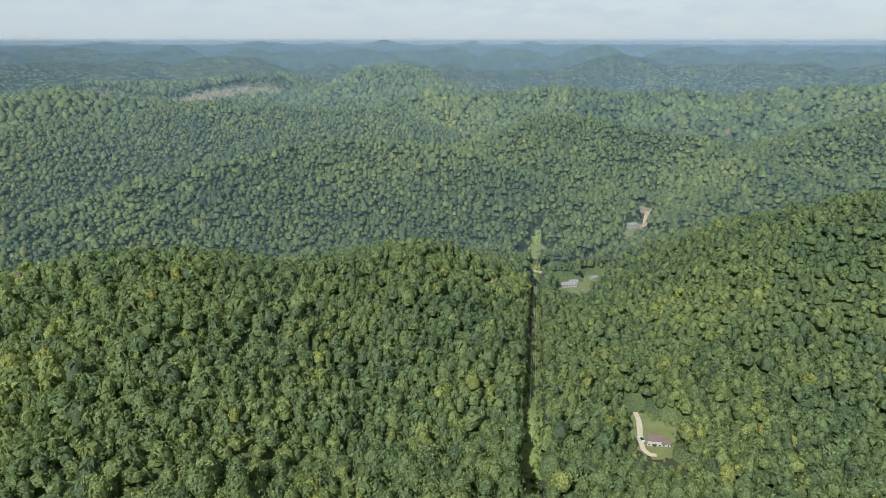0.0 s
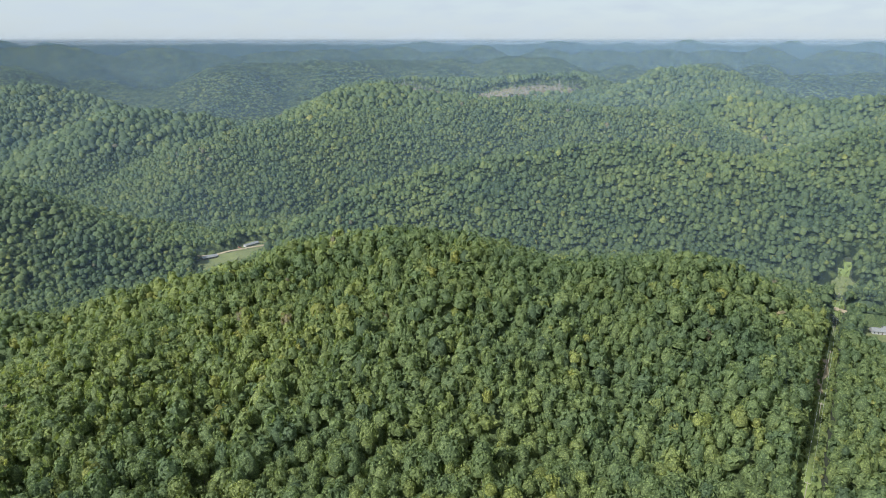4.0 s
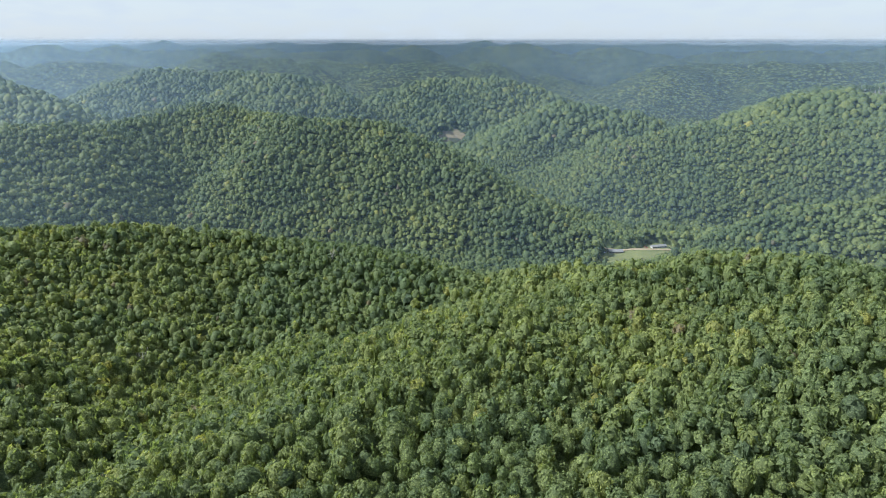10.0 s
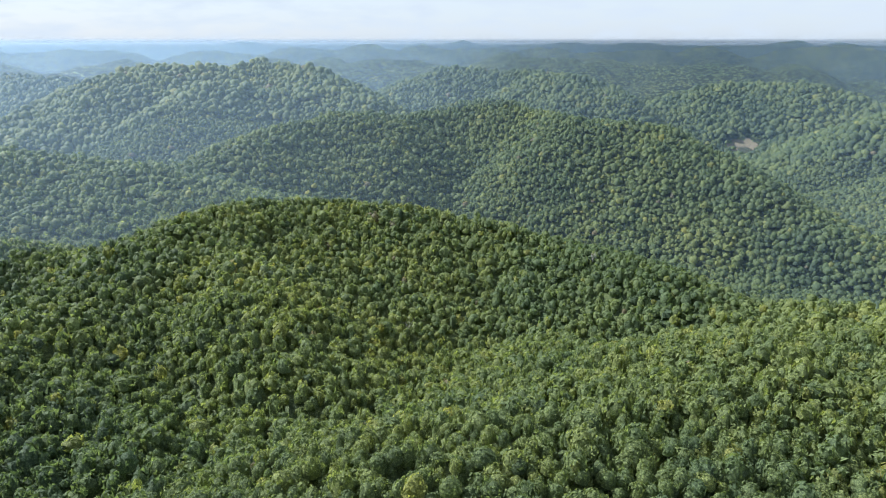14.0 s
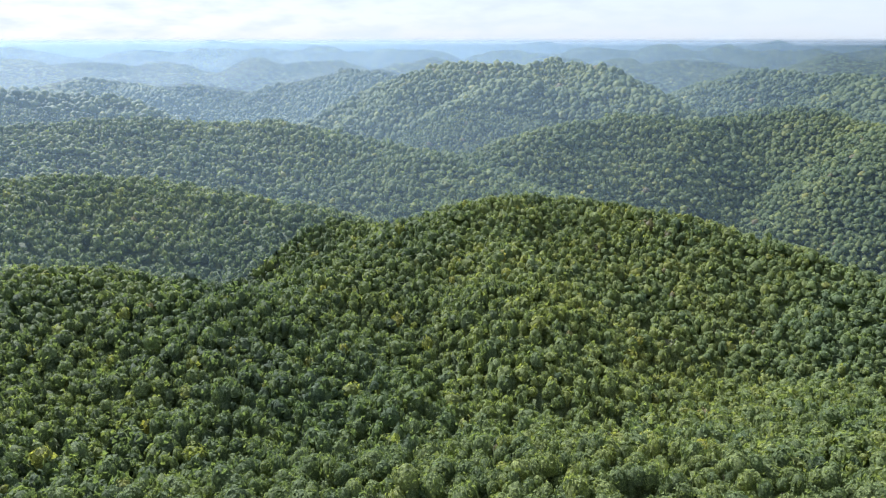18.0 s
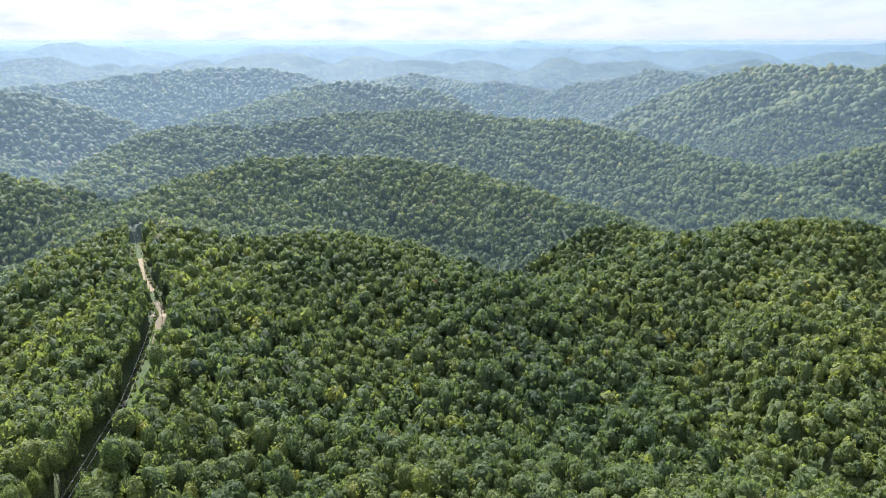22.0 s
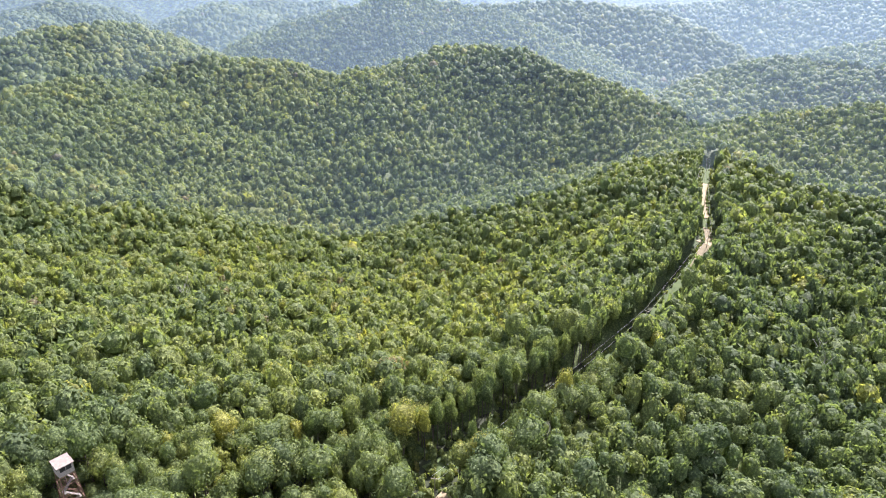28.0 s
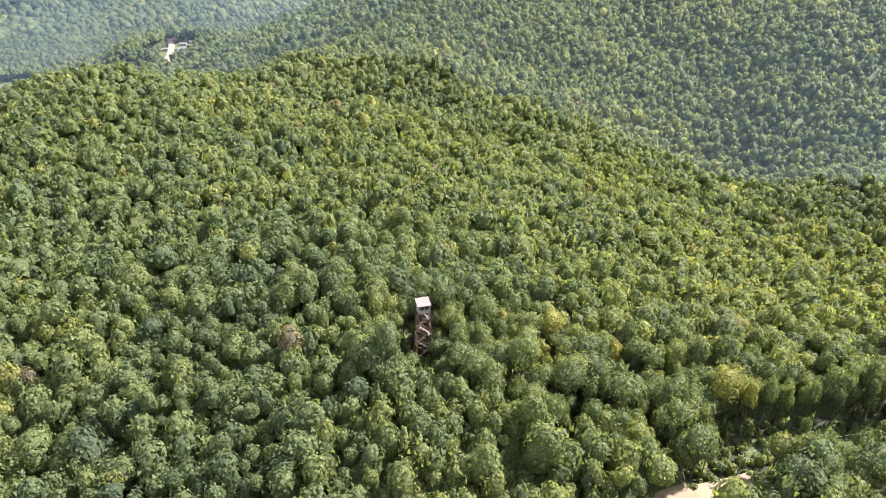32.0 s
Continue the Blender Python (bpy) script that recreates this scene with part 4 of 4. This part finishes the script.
POLES = [(162.5, 505), (162.2, 420), (161.4, 350), (165.6, 256), (186.5, 144.5), (350.9, 260), (351.1, 340), (351.2, 430), (351.3, 560), (351.4, 690)]
spots = [at(*p) for p in POLES]
for i, (px, py) in enumerate(spots):
    qx, qy = spots[i + 1] if i + 1 < len(spots) else (2 * px - spots[i - 1][0], 2 * py - spots[i - 1][1])
    utility_pole(px, py, math.degrees(math.atan2(-(qx - px), qy - py)))
for i in range(len(spots) - 1):
    if i == 4:
        continue
    a, b = spots[i], spots[i + 1]
    za, zb = stands(*a) + 10.2, stands(*b) + 10.2
    d = Vector((b[0] - a[0], b[1] - a[1], 0)).normalized()
    side = Vector((-d.y, d.x, 0))
    for s in (-1.15, 1.15):
        bm = bmesh.new()
        last = None
        for k in range(15):
            f = k / 14
            p = Vector((a[0] + (b[0] - a[0]) * f, a[1] + (b[1] - a[1]) * f, za + (zb - za) * f - 4 * 1.6 * f * (1 - f))) + side * s
            if last is not None:
                beam(bm, last, p, 0.035, 4)
            last = p
        me = bpy.data.meshes.new("power_cable")
        bm.to_mesh(me)
        bm.free()
        me.materials.append(WIRE)
        tagged(new("power_cable", me), "thin sagging bare aluminium power cable between timber poles", "cable", "power cables")


# houses
def gable(length, width, eave, rise, over=0.45, thick=0.16):
    """The two slabs of a pitched roof, ridge along x."""
    out = []
    for s in (-1, 1):
        bm = bmesh.new()
        l, w = length / 2 + over, width / 2 + over
        drop = rise * over / (width / 2)
        low, high = (s * w, eave - drop), (0, eave + rise)
        vs = [bm.verts.new((x, y, z + t)) for t in (0, thick) for x in (-l, l) for y, z in (low, high)]
        for f in ((0, 1, 3, 2), (4, 5, 7, 6), (0, 1, 5, 4), (2, 3, 7, 6), (0, 2, 6, 4), (1, 3, 7, 5)):
            bm.faces.new([vs[i] for i in f])
        bmesh.ops.recalc_face_normals(bm, faces=bm.faces[:])
        out.append(bm)
    return out


def house_body(ob, x, y, length, width, eave, rise, wall, roof, windows, door=True, chimney=False):
    """Walls with gables, a roof, windows on the long sides and a door, centred at x, y."""
    shift = Matrix.Translation((x, y, 0))
    bm = bmesh.new()
    l, w = length / 2, width / 2
    vs = [bm.verts.new(p) for p in ((-l, -w, -0.6), (l, -w, -0.6), (l, w, -0.6), (-l, w, -0.6), (-l, -w, eave), (l, -w, eave), (l, w, eave), (-l, w, eave), (-l, 0, eave + rise), (l, 0, eave + rise))]
    for f in ((0, 1, 5, 4), (2, 3, 7, 6), (1, 2, 6, 9, 5), (3, 0, 4, 8, 7), (3, 2, 1, 0)):
        bm.faces.new([vs[i] for i in f])
    bm.transform(shift)
    body = part("wall", bm, wall, ob)
    for bm in gable(length, width, eave + 0.03, rise):
        bm.transform(shift)
        slab = part("roof", bm, roof, ob)
    if chimney:
        bm = boxes((l * 0.4, l * 0.4 + 0.7, -0.35, 0.35, eave, eave + rise + 0.9))
        bm.transform(shift)
        part("chimney", bm, SHINGLE, slab)
    for s in (-1, 1):
        for i in range(windows):
            cx = -l + length * (i + 0.5) / windows
            if door and s < 0 and i == windows // 2:
                bm = boxes((cx - 0.5, cx + 0.5, s * w - 0.04, s * w + 0.04, 0.1, 2.2))
                bm.transform(shift)
                part("door", bm, SHINGLE, ob)
                continue
            bm = boxes((cx - 0.55, cx + 0.55, s * w - 0.03, s * w + 0.03, 1.0, 2.2))
            bm.transform(shift)
            win = part("window", bm, GLASSY, ob)
            bm = boxes((cx - 0.65, cx + 0.65, s * w - 0.06, s * w + 0.06, 0.9, 1.0), (cx - 0.65, cx + 0.65, s * w - 0.06, s * w + 0.06, 2.2, 2.3), (cx - 0.65, cx - 0.55, s * w - 0.06, s * w + 0.06, 1.0, 2.2), (cx + 0.55, cx + 0.65, s * w - 0.06, s * w + 0.06, 1.0, 2.2))
            bm.transform(shift)
            part("frame", bm, WHITE, win)
    return body


def car(px, py, heading, paint):
    ob = thing("car", "parked car on the gravel beside a house", "car", pose(px, py, stands(px, py) + 1.3, 0, 0, heading), "parked cars")
    bm = boxes((-0.9, 0.9, -2.2, 2.2, 0.3, 0.95), bevel=0.12)
    part("body", bm, paint, ob)
    bm = boxes((-0.8, 0.8, -1.3, 1.1, 0.95, 1.5))
    for v in bm.verts:
        if v.co.z > 1.2:
            v.co.x *= 0.8
            v.co.y *= 0.7
    part("cabin", bm, GLASSY, ob, "dark glazed cabin")
    for x in (-0.82, 0.82):
        for y in (-1.35, 1.35):
            wheel = part("wheel", bar((x - 0.1, y, 0.32), (x + 0.1, y, 0.32), 0.32, 12), RUBBER, ob)
            part("rim", bar((x - 0.11, y, 0.32), (x + 0.11, y, 0.32), 0.18, 8), TIN, wheel)


def home(heading, distance, face, label):
    px, py = at(heading, distance)
    return thing("house", label, "house", pose(px, py, stands(px, py) + 0.4, 0, 0, face))


h = home(338.8, 312, 352, "white two-part house with a brown shingle roof on a lawn")
house_body(h, -2.6, 0, 10.0, 8.0, 5.0, 2.6, WHITE, SHINGLE, 4, True, True)
house_body(h, 5.6, -0.6, 6.4, 6.6, 3.0, 1.9, WHITE, SHINGLE, 2, False)
bm = boxes((-4.2, -1.2, -5.4, -4.05, 2.6, 2.75))
part("porch_roof", bm, SHINGLE, h)
for x in (-4.0, -1.4):
    part("porch_post", bar((x, -5.2, 0), (x, -5.2, 2.6), 0.09, 6), WHITE, h)
part("entrance", boxes((-3.6, -1.8, -4.07, -4.02, 0.1, 2.5)), DARK, h, "dark panel in place of the shade in an arched entrance")
h.scale = (0.72, 0.72, 0.72)

h = home(348.2, 628, 10, "pale house with light sheet metal roofs beside a lawn")
house_body(h, 0, 0, 15, 8, 2.9, 1.9, WHITE, TIN, 5)
house_body(h, 7.5, 6.0, 8, 7, 2.7, 1.6, WHITE, TIN, 3, False)
h = home(346.0, 654, 30, "small pale shed with a sheet metal roof")
house_body(h, 0, 0, 8, 6, 2.6, 1.4, GREY_WOOD, TIN, 2)
h = home(343.1, 808, 20, "white farmhouse among trees in the valley")
house_body(h, 0, 0, 13, 8, 3.0, 2.2, WHITE, TIN, 4)
h = home(45.9, 789, 60, "long low house with a grey roof on a valley lawn")
house_body(h, 0, 0, 17, 8, 2.8, 1.8, GREY_WOOD, TIN, 5)
h = home(42.3, 810, 75, "long narrow white house with a pale metal roof on grass")
house_body(h, 0, 0, 19, 6, 2.7, 1.3, WHITE, TIN, 6)
h = home(38.0, 851, 20, "small brown shed beside the valley road")
house_body(h, 0, 0, 8, 6, 2.6, 1.5, GREY_WOOD, SHINGLE, 2)
for heading, distance, face, length, roof, label in ((242.7, 1082, 60, 15, RED_TIN, "house with a faded red metal roof by the road"), (242.1, 1070, 40, 14, RED_TIN, "long house with a faded red metal roof"),
                                                     (241.5, 1060, 75, 12, TIN, "pale house with a metal roof by the road"), (242.3, 1050, 50, 10, TIN, "small pale shed beside the gravel road"),
                                                     (242.5, 1022, 70, 11, TIN, "small white house beside the gravel road"), (242.6, 1004, 30, 9, GREY_WOOD, "weathered shed beside the gravel road"),
                                                     (244.45, 1022, 75, 12, SHINGLE, "white bungalow with a brown roof on a lawn"), (255.5, 967, 80, 13, TIN, "white house on a wide valley lawn")):
    h = home(heading, distance, face, label)
    house_body(h, 0, 0, length, 7, 2.8, 1.7, WHITE, roof, max(2, length // 3))
for i, (heading, distance, face) in enumerate(((46.8, 784, 20), (46.6, 792, 60), (43.3, 803, 80), (347.0, 618, 10), (242.95, 1010, 15), (242.95, 1062, 70), (340.25, 311, 20))):
    car(*at(heading, distance), face, CARS[i % 3])

# thin pines left standing on the logged hillside
prng = np.random.default_rng(31)
pv = []
k = np.arange(3) * 2 * math.pi / 3
for i in range(420):
    f = prng.uniform(0, 1)
    a, b = (FELLED[0], FELLED[1]) if f < 0.5 else (FELLED[1], FELLED[2])
    g = (f * 2) % 1
    x, y = a[0] + (b[0] - a[0]) * g + prng.uniform(-40, 40), a[1] + (b[1] - a[1]) * g + prng.uniform(-40, 40)
    pv.append((x, y, prng.uniform(13, 21)))
px, py, pt_ = np.array(pv).T
pz = land(px, py)
V = np.stack([px[:, None] + 0.28 * np.tile(np.cos(k), 2), py[:, None] + 0.28 * np.tile(np.sin(k), 2), pz[:, None] + np.repeat([0.0, 1.0], 3)[None] * pt_[:, None]], -1).reshape(-1, 3)
F = np.array([(0, 1, 4, 3), (1, 2, 5, 4), (2, 0, 3, 5)])[None] + np.arange(len(px))[:, None, None] * 6
tagged(sheet("bare_pine_trunks", V, [F.reshape(-1, 4)], [DEADWOOD]), "thin grey pine trunks on a logged hillside", "trees", kind="stuff")
planted("sparse_pine_crowns", px, py, np.full(len(px), 1.9), pt_ + 1.2, np.full(len(px), 0.45), DOME, prng)
tagged(bpy.data.objects["sparse_pine_crowns"], "sparse small pine crowns on a logged hillside", "trees", kind="stuff")


# young trees and bushes below the crowns close the gaps
ux, uy = polar(np.arange(-44, 300, 0.75), np.arange(60, 690, 5.5))
ux, uy = ux + crng.normal(0, 1.2, ux.shape), uy + crng.normal(0, 1.2, uy.shape)
gap = np.minimum(np.minimum(near_line(ux, uy, CUT_SOUTH), near_line(ux, uy, CUT_NORTH[2:]) - 2), near_line(ux, uy, STRETCH) - 6)
gap = np.minimum(gap, near_line(ux, uy, CUT_NORTH[:2]))
uz = land(ux, uy) + np.where(open_ground(ux, uy), -1.0, (7.5 + 5.0 * crng.random(ux.shape)) * np.clip((gap - 5) / 10, 0, 1) - 1.0)
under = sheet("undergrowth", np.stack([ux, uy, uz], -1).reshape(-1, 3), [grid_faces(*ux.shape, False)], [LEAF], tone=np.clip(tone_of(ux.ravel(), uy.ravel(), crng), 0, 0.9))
tagged(under, "dense green undergrowth beneath the forest crowns", "undergrowth", kind="stuff")

# ---- summer haze: tinted see-through sheets added to imitate sunlit moist air ----
hm, hn, hl, hp = material("haze")
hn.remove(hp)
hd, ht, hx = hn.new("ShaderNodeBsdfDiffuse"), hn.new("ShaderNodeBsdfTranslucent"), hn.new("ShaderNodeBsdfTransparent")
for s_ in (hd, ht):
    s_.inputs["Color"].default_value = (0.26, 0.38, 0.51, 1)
# air scatters evenly, and more strongly onward from the sun: smooth directions, whatever the folds of the veil
up, pos, flat, inward = hn.new("ShaderNodeCombineXYZ"), hn.new("ShaderNodeNewGeometry"), hn.new("ShaderNodeVectorMath"), hn.new("ShaderNodeVectorMath")
up.inputs[2].default_value = 1.0
flat.operation, inward.operation = "MULTIPLY", "NORMALIZE"
flat.inputs[1].default_value = (-1, -1, 0)
hl.new(pos.outputs["Position"], flat.inputs[0])
hl.new(flat.outputs[0], inward.inputs[0])
hl.new(up.outputs[0], hd.inputs["Normal"])
hl.new(inward.outputs[0], ht.inputs["Normal"])
ha, hb = hn.new("ShaderNodeMixShader"), hn.new("ShaderNodeMixShader")
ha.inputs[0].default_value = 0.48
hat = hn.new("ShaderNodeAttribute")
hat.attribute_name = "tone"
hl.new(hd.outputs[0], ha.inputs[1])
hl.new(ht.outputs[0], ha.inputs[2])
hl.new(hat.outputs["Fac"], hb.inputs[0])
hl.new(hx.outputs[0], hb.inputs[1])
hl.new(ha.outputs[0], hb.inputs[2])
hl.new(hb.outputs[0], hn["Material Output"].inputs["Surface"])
# each veil hangs in the valleys, behind the ridges that hide its foot
los = (land(prx, pry) + 17 - EYE.z) / np.hypot(prx, pry)
seen = los >= np.maximum.accumulate(los, axis=0) - 1e-4
lr = np.log(prof_r)


def valley_line(nominal):
    cost = seen * 1.0 + 0.5 * ((lr - math.log(nominal)) / 0.3)[:, None] ** 2
    total, back = cost[:, 0].copy(), []
    for j in range(1, cost.shape[1]):
        best, frm = total.copy(), np.arange(len(lr))
        for k in (-2, -1, 1, 2) if nominal < 900 else (-1, 1):
            moved = np.full(len(lr), 1e9)
            if k > 0:
                moved[k:] = total[:-k]
            else:
                moved[:k] = total[-k:]
            moved = moved + (0.06 if nominal < 900 else 0.12) * abs(k)
            frm = np.where(moved < best, np.arange(len(lr)) - k, frm)
            best = np.minimum(best, moved)
        total = best + cost[:, j]
        back.append(frm)
    i = int(np.argmin(total))
    line = [i]
    for frm in back[::-1]:
        i = int(frm[i])
        line.append(i)
    return prof_r[np.array(line[::-1])]


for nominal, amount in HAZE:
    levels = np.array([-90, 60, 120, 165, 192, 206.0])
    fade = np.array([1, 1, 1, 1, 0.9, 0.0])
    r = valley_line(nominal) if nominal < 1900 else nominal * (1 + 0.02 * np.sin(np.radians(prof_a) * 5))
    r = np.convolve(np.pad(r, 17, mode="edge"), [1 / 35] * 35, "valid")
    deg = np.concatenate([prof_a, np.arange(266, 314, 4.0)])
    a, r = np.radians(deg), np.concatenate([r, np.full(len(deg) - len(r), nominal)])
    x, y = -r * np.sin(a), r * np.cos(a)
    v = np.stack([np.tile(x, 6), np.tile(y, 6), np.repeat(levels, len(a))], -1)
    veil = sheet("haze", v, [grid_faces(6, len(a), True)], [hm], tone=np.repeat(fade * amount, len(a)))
    tagged(veil, "thin tinted sheet imitating pale blue summer haze over the far hills", "haze", kind="structure")
